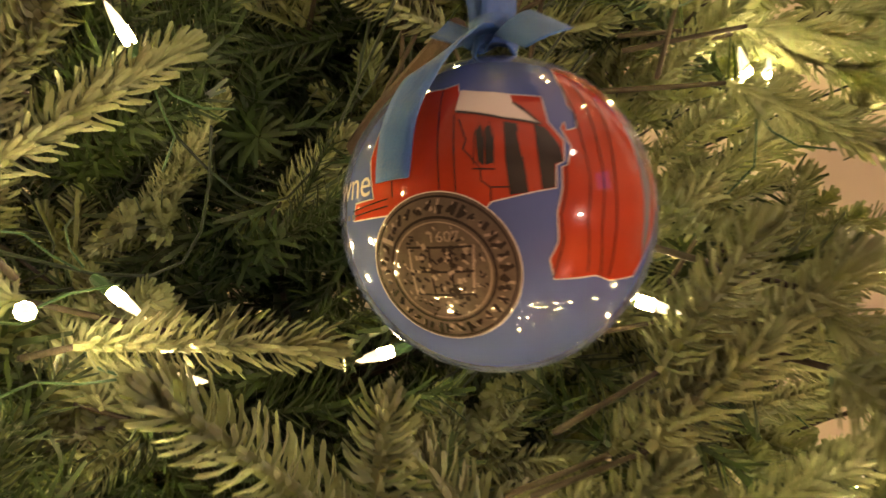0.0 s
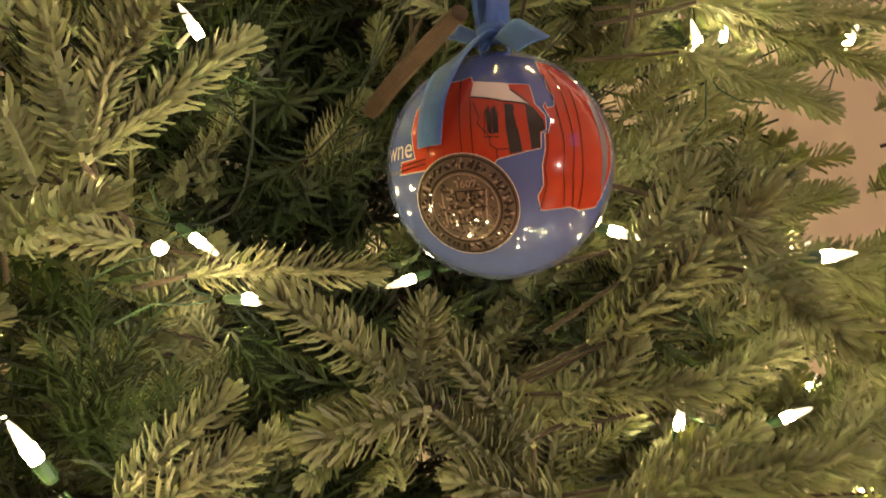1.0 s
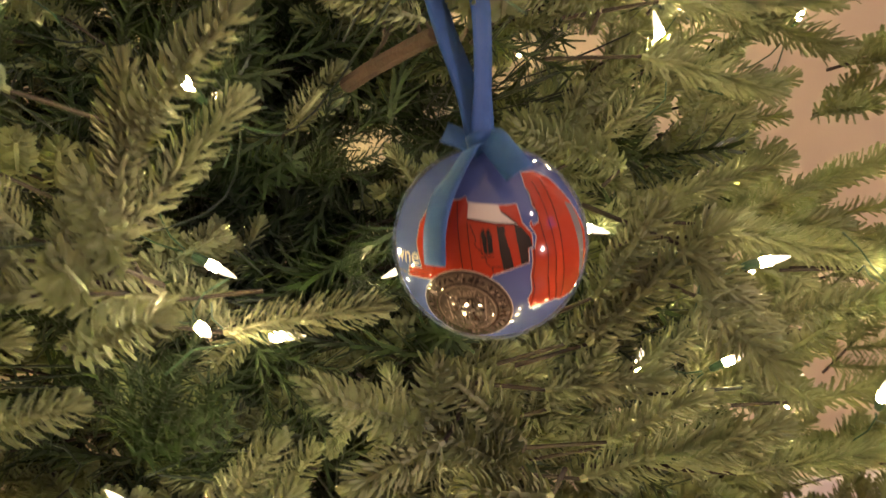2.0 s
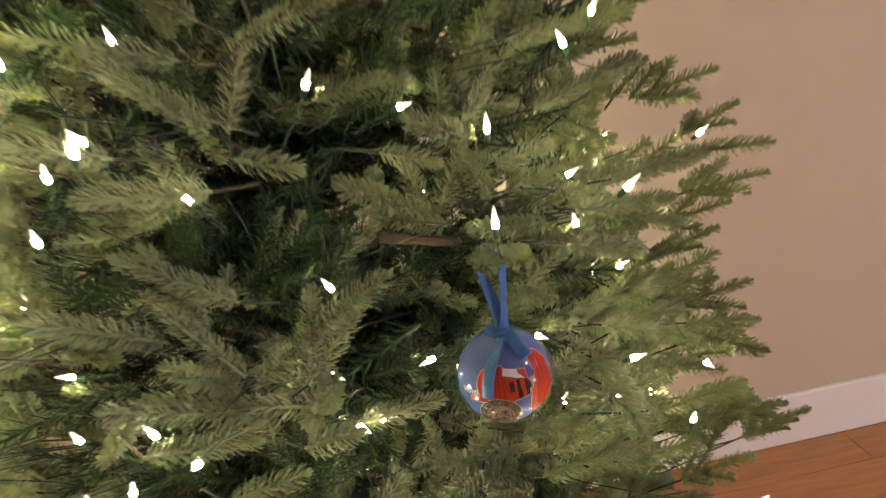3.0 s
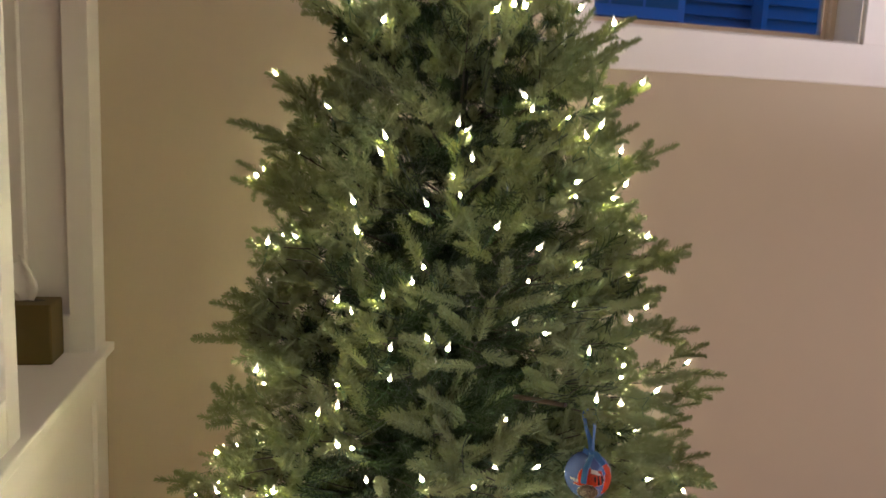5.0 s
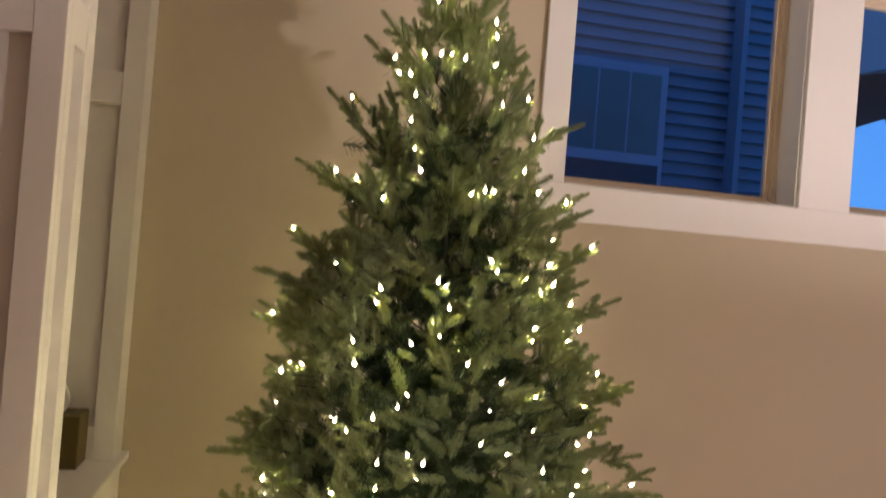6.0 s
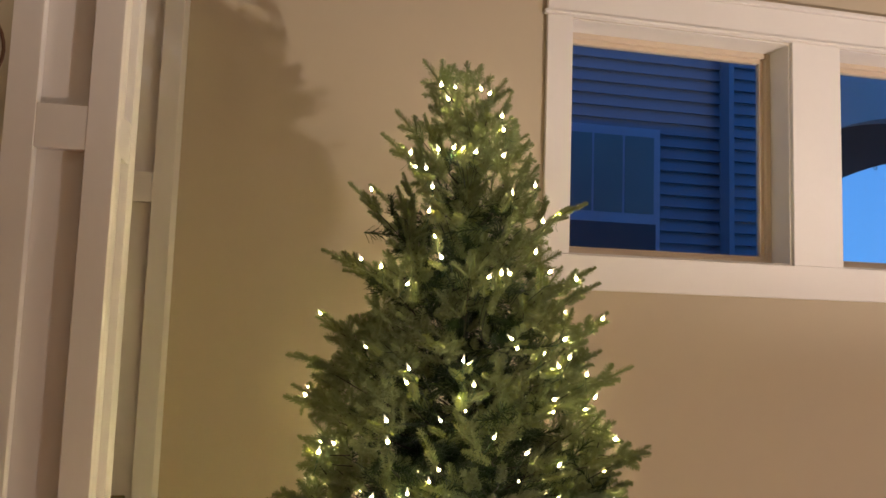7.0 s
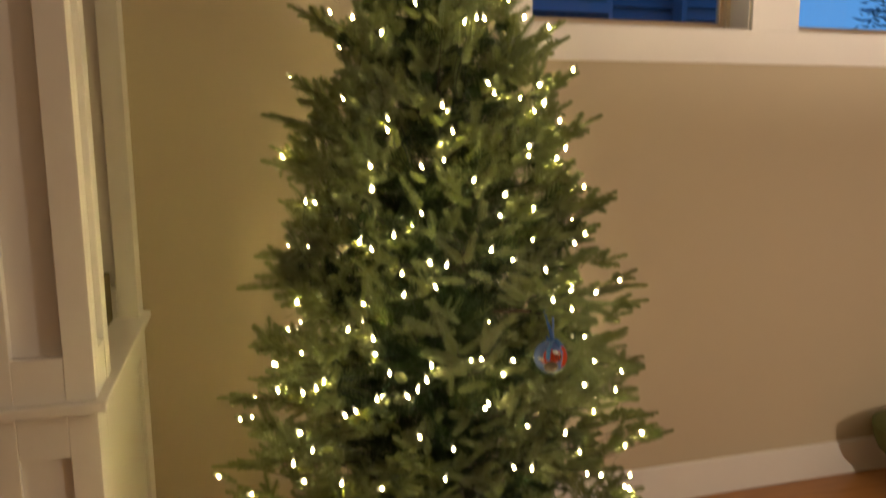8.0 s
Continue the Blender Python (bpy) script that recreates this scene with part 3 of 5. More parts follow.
def branch(z, az, length, tilt, bushy):
    """One limb from the pole outwards, with sprays along its outer part. az: 0 faces the room, turning to the right."""
    out = Vector((math.sin(az), -math.cos(az), 0))
    way = (out * math.cos(tilt) + Vector((0, 0, math.sin(tilt)))).normalized()
    base = Vector((TX, TY, z)) + out * 0.02
    mid = base + way * length * 0.55
    way2 = (way + Vector((0, 0, rnd.uniform(-0.10, 0.20)))).normalized()
    end = mid + way2 * length * 0.45
    STEMS.append((base, mid, 0.0026))
    STEMS.append((mid, end, 0.0015))
    side = way.cross(Vector((0, 0, 1))).normalized()
    up = turned(side.cross(way).normalized(), way, rnd.uniform(-30, 30))
    size = rnd.uniform(0.050, 0.064)
    n = max(2, int(length / 0.115 * bushy + 0.5))
    for k in range(n):
        f = 0.36 + 0.56 * (k + rnd.uniform(0.1, 0.6)) / n
        at = base.lerp(mid, f / 0.55) if f < 0.55 else mid.lerp(end, (f - 0.55) / 0.45)
        d = turned(way2, up, (1 if k % 2 else -1) * rnd.uniform(34, 58))
        d = (d + up * (rnd.uniform(0.5, 0.9) if k % 3 == 1 else rnd.uniform(-0.1, 0.3))).normalized()
        spray(at, d, up, size * rnd.uniform(0.88, 1.05), 2 if f < 0.62 and length > 0.3 else 1)
    spray(end - way2 * 0.04, way2, up, size * 1.05, 2)
    for k in range(max(1, int(length / 0.13))):
        at = base.lerp(mid, rnd.uniform(0.2, 0.9))
        d = turned(way, up, rnd.choice((-1, 1)) * rnd.uniform(20, 70))
        place_sprig(at, d, up, rnd.uniform(0.07, 0.09), INNERS)


# Limbs whose ends stand out of the outline: x and height of the tip, and how far forward.
TIPS = ((-0.25, 2.33), (-0.20, 2.31), (-0.14, 2.335), (-0.10, 2.33), (-0.03, 2.30), (0.02, 2.17), (-0.34, 2.14), (-0.31, 2.19), (-0.42, 1.98),
        (0.06, 2.06), (0.17, 1.98), (-0.47, 1.83), (0.22, 1.82), (0.23, 1.77), (-0.50, 1.66), (0.27, 1.67), (-0.54, 1.55), (0.28, 1.51),
        (-0.55, 1.46), (0.38, 1.32), (-0.58, 1.24), (-0.69, 0.89), (-0.62, 0.80), (-0.62, 1.01), (0.48, 1.09), (0.42, 0.95), (0.48, 0.85),
        (0.55, 0.66), (0.60, 0.59), (-0.71, 0.68))
TIPS_FORWARD = ((0.32, 1.35), (0.41, 1.10), (0.35, 0.98), (0.41, 0.88), (0.47, 0.73), (0.28, 1.24), (0.36, 1.19), (0.38, 1.03), (0.33, 1.29), (0.31, 1.42), (0.25, 1.56))


def limb_to(x, y, z, bushy=1.0):
    far = math.hypot(x - TX, y - TY)
    if far < 0.13:
        way = Vector((x - TX, y - TY - 0.03, 0.16)).normalized()
        spray(Vector((x, y, z)) - way * 0.085, way, (0, -1, 0.3), 0.056, 1)
        return
    high = (z - 0.3) / 2.0
    tilt = math.radians(8 + 36 * high ** 1.5 + rnd.uniform(-5, 6))
    branch(z - math.tan(tilt) * far, math.atan2(x - TX, TY - y), far / math.cos(tilt) - 0.09, tilt, bushy)


for x, z in TIPS:
    limb_to(x, 0.68, z)
for x, z in TIPS_FORWARD:
    limb_to(x, 0.55, z)


def shell(z, az):
    """How far out the dense foliage reaches: fuller at the sides, shallower in front round the ornament."""
    front = max(0.0, math.cos(az)) ** 2
    low = math.exp(-((z - 1.12) / 0.34) ** 2)
    return reach(z) * (0.86 - 0.10 * front - 0.16 * front * low)


count = 150
for i in range(count):
    q = (i + 0.5) / count
    z_tip = 0.36 + (2.24 - 0.36) * (1 - math.sqrt(1 - q * 0.985))
    az = i * 2.39996 + rnd.uniform(-0.25, 0.25)
    front = math.cos(az) > -0.35
    if not front and i % 2:
        continue
    high = (z_tip - 0.3) / 2.0
    tilt = math.radians(8 + 42 * high ** 1.5 + rnd.uniform(-9, 12))
    long = shell(z_tip, az) * rnd.uniform(0.84, 1.08)
    branch(z_tip - math.tan(tilt) * long, az, max(0.10, long / math.cos(tilt) - 0.10), tilt, 1.0 if front else 0.6)


# Sprays that stand up and out of the shell in bunches, with dark gaps between.
def bunch(z, az, depth, n):
    out = Vector((math.sin(az), -math.cos(az), 0))
    at = Vector((TX, TY, z)) + out * shell(z, az) * depth
    high = (z - 0.3) / 2.0
    way = (out * rnd.uniform(0.5, 0.9) + Vector((0, 0, rnd.uniform(0.15, 0.5) + 0.5 * high)) + out.cross(Vector((0, 0, 1))) * rnd.uniform(-0.7, 0.7)).normalized()
    face = out + Vector((rnd.uniform(-0.3, 0.3), rnd.uniform(-0.3, 0.3), rnd.uniform(0.3, 1.0)))
    face = (face - way * face.dot(way)).normalized()
    spray(at - way * 0.075, way, face, rnd.uniform(0.048, 0.062), n)


count = 172
for i in range(count):
    q = (i + 0.5) / count
    z = 0.40 + 1.82 * (1 - math.sqrt(1 - q * 0.985))
    back = i % 6 == 0
    bunch(z, rnd.uniform(1.9, 4.4) if back else rnd.uniform(-1.95, 1.95), rnd.uniform(0.62, 0.96), 2)
for i in range(120):
    side = rnd.uniform(0.7, 2.1) * (1 if i % 2 else -1)
    bunch(rnd.uniform(0.75, 1.70), side, rnd.uniform(0.72, 1.02), 2)
for i in range(56):
    bunch(rnd.uniform(1.45, 2.20), rnd.uniform(-2.0, 2.0) if i % 5 else rnd.uniform(2.0, 4.3), rnd.uniform(0.50, 0.95), 2)
for i in range(430):
    z, az, r = rnd.uniform(0.45, 1.5) if i % 4 else rnd.uniform(1.45, 1.95), rnd.uniform(-2.6, 2.6), rnd.uniform(0.06, 0.55) * reach(z)
    at = Vector((TX + math.sin(az) * r, TY - math.cos(az) * r, z))
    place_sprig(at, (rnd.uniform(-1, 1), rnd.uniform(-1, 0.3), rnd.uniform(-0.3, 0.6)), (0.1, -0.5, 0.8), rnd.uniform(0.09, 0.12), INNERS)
# The dense middle of the tree, in tufts coloured dark for its shade.
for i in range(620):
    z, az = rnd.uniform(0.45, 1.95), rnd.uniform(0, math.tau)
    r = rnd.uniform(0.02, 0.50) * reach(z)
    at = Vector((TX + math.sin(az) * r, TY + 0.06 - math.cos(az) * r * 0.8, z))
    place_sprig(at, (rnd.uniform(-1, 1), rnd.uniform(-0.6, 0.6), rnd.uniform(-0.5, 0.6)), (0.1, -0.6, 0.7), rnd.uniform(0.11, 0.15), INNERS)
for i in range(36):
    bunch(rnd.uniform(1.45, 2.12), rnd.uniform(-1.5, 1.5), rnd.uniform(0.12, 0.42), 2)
# Tufts behind the ornament; their dark colour stands for the dim depth.
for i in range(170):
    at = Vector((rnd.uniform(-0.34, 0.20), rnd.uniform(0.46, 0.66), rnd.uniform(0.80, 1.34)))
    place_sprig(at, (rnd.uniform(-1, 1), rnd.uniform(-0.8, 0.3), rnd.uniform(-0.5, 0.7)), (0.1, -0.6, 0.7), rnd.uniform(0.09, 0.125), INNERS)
for k in range(30):
    z, a = 1.86 + 0.0125 * k, k * 2.4
    r = reach(z) * 0.55
    spray((TX + math.cos(a) * r, TY + math.sin(a) * r, z), (math.cos(a) * 0.5, math.sin(a) * 0.5, 1.0), (math.cos(a), math.sin(a), -0.2), 0.054, 1)
for k in range(16):
    a = k * 2.4
    spray((TX, TY, 1.93 + 0.014 * k), (math.cos(a) * 0.55, math.sin(a) * 0.55, 1.0), (math.sin(a), -math.cos(a), 0.3), 0.062, 1)


# Dark tufts added on the middle's far side keep the wall from showing through.
deep = random.Random(5)
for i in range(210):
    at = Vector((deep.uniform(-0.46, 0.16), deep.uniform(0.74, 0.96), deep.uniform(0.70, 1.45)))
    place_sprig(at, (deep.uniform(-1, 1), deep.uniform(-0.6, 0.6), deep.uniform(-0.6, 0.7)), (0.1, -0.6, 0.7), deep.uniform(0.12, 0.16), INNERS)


def clear_of_ornament(p):
    """The opening in which the ornament hangs, and the gaps between the limbs."""
    if -0.17 < p.x < 0.19 and p.y < 0.405 and 0.87 < p.z < 1.19:
        return False
    if -0.12 < p.x < 0.15 and p.y < 0.37 and 0.80 < p.z < 0.90:
        return False
    if -0.30 < p.x < 0.34 and p.y < 0.25 and 0.72 < p.z < 1.30:
        return False
    if -0.10 < p.x < 0.10 and p.y < 0.45 and 0.94 < p.z < 1.12:
        return False
    if p.y > 0.36 and 0.98 < p.z < 1.05 + 0.28 * (p.y - 0.12) and 0.52 < (p.x - 0.02) / (p.y - 0.12) < 0.66:
        return False
    if -0.19 < p.x < 0.02 and p.y < 0.50 and 1.085 < p.z < 1.165:
        return False
    if (p - Vector((-0.13, 0.54, 1.975))).length < 0.055:
        return False
    if ((p.x + 0.180) / 0.028) ** 2 + ((p.z - 1.955) / 0.046) ** 2 < 1.0 and p.y < 0.62:
        return False
    if ((p.x + 0.122) / 0.046) ** 2 + ((p.z - 1.895) / 0.032) ** 2 < 1.0 and p.y < 0.62:
        return False
    if p.x > 0.235 and p.y < 0.64 and 1.378 < p.z < 1.46:
        return False
    if p.x > 0.262 and p.y < 0.64 and 1.255 < p.z < 1.335:
        return False
    if ((p.x + 0.06) / 0.17) ** 2 + ((p.z - 1.12) / 0.085) ** 2 < 1.0 and p.y < 0.52:
        return False
    if ((p.x + 0.02) / 0.32) ** 2 + ((p.z - 1.13) / 0.30) ** 2 < 1.0 and p.y < 0.405:
        return False
    return not (-0.12 < p.x < 0.14 and p.y < 0.29 and 1.1 < p.z < 1.34)


INNERS[:] = [m for m in INNERS if (m.translation + m.col[1].to_3d() - Vector((TX, TY, m.translation.z + m.col[1].z))).length < 0.74 * reach(m.translation.z)]
for some in (SPRIGS, INNERS):
    some[:] = [m for m in some if clear_of_ornament(m.translation + 0.5 * m.col[1].to_3d()) and clear_of_ornament(m.translation + m.col[1].to_3d())]
STEMS[:] = [s for s in STEMS if all(clear_of_ornament(s[0].lerp(s[1], k / 8)) for k in range(2, 9))]
# Twigs round the ornament, from foot to tip.
TWIGS_BELOW = (
    ((-0.004, 0.300, 0.947), (-0.036, 0.270, 0.982)),
    ((-0.001, 0.310, 0.943), (0.004, 0.300, 0.973)),
    ((0.040, 0.330, 0.918), (0.012, 0.320, 0.958)),
    ((0.004, 0.300, 0.940), (-0.030, 0.282, 0.937)),
    ((0.036, 0.325, 0.905), (-0.000, 0.305, 0.944)),
    ((0.048, 0.310, 0.902), (0.014, 0.300, 0.916)),
    ((-0.086, 0.330, 0.988), (-0.018, 0.345, 0.988)),
    ((-0.099, 0.290, 0.915), (-0.066, 0.300, 0.947)),
    ((-0.086, 0.280, 0.913), (-0.059, 0.290, 0.931)),
    ((-0.214, 0.300, 1.008), (-0.166, 0.300, 1.025)),
    ((-0.194, 0.290, 0.968), (-0.137, 0.290, 0.980)),
    ((0.017, 0.330, 0.877), (0.028, 0.320, 0.925)),
    ((-0.080, 0.330, 0.901), (-0.058, 0.330, 0.925)),
)
TWIGS_LEFT = (
    ((-0.109, 0.300, 1.029), (-0.102, 0.265, 1.067)),
    ((-0.121, 0.330, 1.036), (-0.108, 0.340, 1.105)),
    ((-0.123, 0.330, 1.032), (-0.070, 0.360, 1.086)),
    ((-0.131, 0.290, 1.002), (-0.094, 0.280, 1.014)),
    ((-0.125, 0.300, 1.021), (-0.118, 0.270, 1.040)),
    ((-0.164, 0.360, 1.029), (-0.055, 0.310, 1.119)),
    ((-0.173, 0.360, 1.034), (-0.217, 0.340, 1.111)),
    ((-0.179, 0.360, 1.024), (-0.213, 0.300, 1.081)),
    ((-0.109, 0.345, 1.001), (-0.189, 0.345, 1.019)),
    ((-0.183, 0.345, 1.018), (-0.238, 0.320, 1.048)),
    ((-0.169, 0.340, 1.012), (-0.263, 0.300, 1.056)),
    ((-0.222, 0.350, 1.081), (-0.296, 0.310, 1.130)),
    ((-0.251, 0.310, 1.009), (-0.170, 0.320, 1.001)),
    ((-0.165, 0.360, 1.099), (-0.240, 0.350, 1.154)),
)
TWIGS_RIGHT = (
    ((0.076, 0.350, 0.954), (0.131, 0.335, 1.010)),
    ((0.067, 0.360, 0.951), (0.098, 0.350, 0.982)),
    ((0.055, 0.355, 0.920), (0.081, 0.350, 0.949)),
    ((0.111, 0.400, 0.915), (0.189, 0.420, 0.943)),
    ((0.121, 0.330, 0.979), (0.141, 0.300, 0.958)),
    ((0.087, 0.370, 0.889), (0.135, 0.370, 0.909)),
    ((0.111, 0.330, 0.896), (0.159, 0.330, 0.911)),
    ((0.102, 0.470, 1.023), (0.164, 0.470, 1.076)),
    ((0.176, 0.550, 1.067), (0.273, 0.560, 1.125)),
    ((0.231, 0.600, 1.035), (0.292, 0.590, 1.047)),
    ((0.243, 0.600, 1.016), (0.290, 0.600, 1.018)),
    ((0.267, 0.550, 1.107), (0.296, 0.540, 1.128)),
    ((0.066, 0.340, 0.889), (0.139, 0.330, 0.910)),
    ((0.155, 0.370, 0.861), (0.226, 0.360, 0.871)),
    ((0.239, 0.450, 0.853), (0.333, 0.450, 0.866)),
    ((0.054, 0.350, 0.933), (0.110, 0.350, 0.934)),
)
TWIGS_ABOVE = (
    ((0.011, 0.420, 1.123), (-0.070, 0.346, 1.183)),
    ((0.018, 0.430, 1.111), (-0.055, 0.400, 1.143)),
    ((0.010, 0.430, 1.122), (0.035, 0.420, 1.176)),
    ((-0.001, 0.430, 1.135), (-0.015, 0.420, 1.179)),
    ((0.038, 0.350, 1.108), (0.018, 0.278, 1.130)),
    ((0.049, 0.350, 1.107), (0.044, 0.278, 1.129)),
    ((0.074, 0.430, 1.134), (0.148, 0.420, 1.159)),
    ((0.067, 0.420, 1.161), (0.110, 0.410, 1.175)),
    ((0.186, 0.450, 1.123), (0.299, 0.480, 1.128)),
    ((0.138, 0.420, 1.107), (0.242, 0.440, 1.100)),
    ((0.125, 0.410, 1.081), (0.208, 0.430, 1.055)),
    ((0.100, 0.430, 0.989), (0.222, 0.450, 1.013)),
    ((0.116, 0.420, 1.024), (0.057, 0.380, 1.058)),
    ((0.117, 0.340, 1.001), (0.153, 0.330, 0.962)),
    ((0.160, 0.420, 0.986), (0.259, 0.420, 0.953)),
    ((0.080, 0.350, 0.977), (0.106, 0.335, 1.017)),
)
TWIGS_OUTER = (
    ((0.206, 0.500, 0.967), (0.337, 0.520, 0.995)),
    ((0.272, 0.450, 0.939), (0.295, 0.365, 0.960)),
    ((0.297, 0.500, 1.123), (0.344, 0.445, 1.139)),
    ((0.304, 0.520, 0.913), (0.395, 0.530, 0.893)),
    ((0.452, 0.630, 0.644), (0.534, 0.635, 0.659)),
    ((0.295, 0.500, 0.826), (0.374, 0.510, 0.816)),
    ((0.169, 0.450, 0.971), (0.267, 0.470, 0.962)),
    ((0.104, 0.400, 1.108), (0.031, 0.360, 1.128)),
    ((0.059, 0.420, 1.133), (0.034, 0.400, 1.182)),
    ((0.141, 0.450, 1.118), (0.247, 0.440, 1.072)),
    ((0.113, 0.450, 1.201), (0.226, 0.480, 1.231)),
    ((0.093, 0.450, 1.261), (0.220, 0.480, 1.279)),
)
TWIGS_UPPER = (
    ((-0.148, 0.370, 1.230), (-0.129, 0.370, 1.293)),
    ((-0.124, 0.330, 1.294), (-0.059, 0.280, 1.323)),
    ((-0.162, 0.370, 1.232), (-0.215, 0.340, 1.291)),
    ((-0.172, 0.380, 1.285), (-0.273, 0.363, 1.316)),
    ((-0.146, 0.360, 1.212), (-0.105, 0.350, 1.202)),
    ((-0.162, 0.330, 1.198), (-0.244, 0.310, 1.212)),
    ((-0.224, 0.340, 1.228), (-0.278, 0.320, 1.250)),
    ((-0.083, 0.370, 1.246), (-0.015, 0.360, 1.257)),
    ((0.046, 0.400, 1.192), (-0.010, 0.380, 1.220)),
    ((-0.035, 0.410, 1.190), (0.009, 0.400, 1.179)),
    ((-0.153, 0.370, 1.311), (-0.197, 0.350, 1.348)),
    ((-0.299, 0.360, 1.239), (-0.346, 0.350, 1.257)),
    ((-0.119, 0.350, 1.327), (-0.121, 0.330, 1.365)),
    ((-0.247, 0.380, 1.351), (-0.268, 0.360, 1.383)),
)
TWIGS_HIGH = (
    ((-0.140, 0.430, 1.376), (-0.196, 0.420, 1.430)),
    ((-0.146, 0.440, 1.386), (-0.167, 0.430, 1.432)),
    ((-0.103, 0.430, 1.366), (-0.069, 0.390, 1.457)),
    ((-0.120, 0.420, 1.354), (-0.188, 0.375, 1.385)),
    ((-0.177, 0.400, 1.301), (-0.176, 0.340, 1.353)),
    ((-0.088, 0.450, 1.464), (-0.096, 0.440, 1.518)),
    ((-0.037, 0.420, 1.349), (0.016, 0.400, 1.372)),
    ((-0.007, 0.420, 1.316), (0.062, 0.400, 1.337)),
    ((-0.154, 0.380, 1.237), (-0.213, 0.360, 1.280)),
    ((-0.306, 0.400, 1.222), (-0.345, 0.380, 1.271)),
    ((-0.325, 0.410, 1.174), (-0.394, 0.380, 1.250)),
    ((-0.362, 0.390, 1.075), (-0.412, 0.370, 1.167)),
    ((-0.324, 0.400, 1.099), (-0.364, 0.380, 1.188)),
    ((-0.200, 0.390, 1.064), (-0.226, 0.360, 1.151)),
    ((-0.333, 0.450, 1.341), (-0.349, 0.430, 1.409)),
    ((-0.237, 0.450, 1.357), (-0.275, 0.430, 1.419)),
)
TWIGS_FRINGE = (
    ((0.222, 0.530, 1.344), (0.308, 0.539, 1.351)),
    ((0.222, 0.530, 1.349), (0.251, 0.530, 1.373)),
    ((0.227, 0.530, 1.342), (0.279, 0.540, 1.318)),
    ((0.134, 0.500, 1.327), (0.227, 0.530, 1.348)),
    ((-0.479, 0.680, 1.543), (-0.556, 0.666, 1.563)),
    ((-0.410, 0.640, 1.523), (-0.486, 0.680, 1.547)),
    ((-0.468, 0.720, 1.422), (-0.559, 0.779, 1.453)),
    ((-0.515, 0.750, 1.436), (-0.520, 0.740, 1.415)),
    ((-0.430, 0.680, 1.401), (-0.484, 0.720, 1.427)),
    ((-0.460, 0.500, 1.357), (-0.510, 0.490, 1.360)),
    ((-0.455, 0.500, 1.337), (-0.501, 0.500, 1.344)),
    ((-0.498, 0.700, 1.220), (-0.575, 0.750, 1.220)),
    ((-0.548, 0.700, 1.143), (-0.635, 0.758, 1.130)),
    ((-0.520, 0.680, 1.161), (-0.589, 0.720, 1.165)),
    ((-0.516, 0.460, 0.977), (-0.598, 0.447, 0.971)),
    ((-0.505, 0.460, 1.001), (-0.576, 0.450, 1.003)),
)
# Green inner tufts that show in the gaps.
TUFTS = (
    ((-0.166, 0.450, 1.073), (-0.112, 0.420, 1.121)),
    ((-0.133, 0.440, 1.074), (-0.077, 0.420, 1.119)),
    ((-0.150, 0.440, 1.053), (-0.092, 0.410, 1.094)),
    ((-0.139, 0.360, 0.923), (-0.139, 0.360, 0.972)),
    ((-0.150, 0.360, 0.920), (-0.109, 0.360, 0.975)),
    ((-0.084, 0.370, 0.963), (-0.058, 0.360, 0.925)),
    ((-0.138, 0.430, 1.064), (-0.076, 0.420, 1.106)),
    ((-0.131, 0.400, 0.879), (-0.145, 0.380, 0.951)),
    ((-0.061, 0.470, 1.031), (-0.019, 0.460, 1.061)),
    ((-0.222, 0.460, 1.112), (-0.202, 0.440, 1.146)),
    ((-0.045, 0.420, 0.985), (-0.016, 0.420, 0.993)),
    ((-0.257, 0.360, 0.962), (-0.221, 0.350, 0.993)),
)
VIEW_FACE = Vector((-0.05, -0.75, 0.6))
for some in (TWIGS_BELOW, TWIGS_LEFT, TWIGS_RIGHT, TWIGS_ABOVE, TWIGS_OUTER, TWIGS_UPPER, TWIGS_HIGH, TWIGS_FRINGE):
    for foot, tip in some:
        foot, tip = Vector(foot), Vector(tip)
        way, far = tip - foot, (tip - foot).length
        face = turned((VIEW_FACE - way * (way.dot(VIEW_FACE) / way.length_squared)).normalized(), way.normalized(), rnd.uniform(-25, 25))
        if far < 0.10:
            place_sprig(foot, way, face, far)
        else:
            place_sprig(foot, way, face, far * 0.58)
            place_sprig(foot + way * 0.45, way, face, far * 0.55)
        inward = (Vector((TX, TY, foot.z - 0.05)) - foot).normalized() - way.normalized() * 0.8
        STEMS.append((foot + inward.normalized() * 0.05, foot, 0.0014))
for foot, tip in TUFTS:
    foot, tip = Vector(foot), Vector(tip)
    place_sprig(foot, tip - foot, VIEW_FACE, (tip - foot).length * 1.15, INNERS)
    for s in (-1, 1):
        place_sprig(foot, turned(tip - foot, VIEW_FACE.normalized(), s * rnd.uniform(25, 45)), VIEW_FACE, (tip - foot).length, INNERS)

TOP_STRAND = ((-0.21, 0.66, 2.25), (-0.18, 0.63, 2.24), (-0.12, 0.6, 2.23), (-0.1, 0.6, 2.22), (-0.2, 0.61, 2.2), (-0.07, 0.58, 2.16), (-0.07, 0.56, 2.12), (-0.07, 0.57, 2.06), (-0.18, 0.53, 2.06), (-0.29, 0.62, 2.06), (-0.2, 0.54, 2.06), (-0.23, 0.56, 2.06), (-0.15, 0.52, 2.05), (-0.28, 0.58, 2.02), (-0.26, 0.55, 2.01), (-0.37, 0.73, 1.98), (-0, 0.52, 1.98), (-0.25, 0.52, 1.96), (-0.07, 0.48, 1.95), (0.07, 0.55, 1.92))
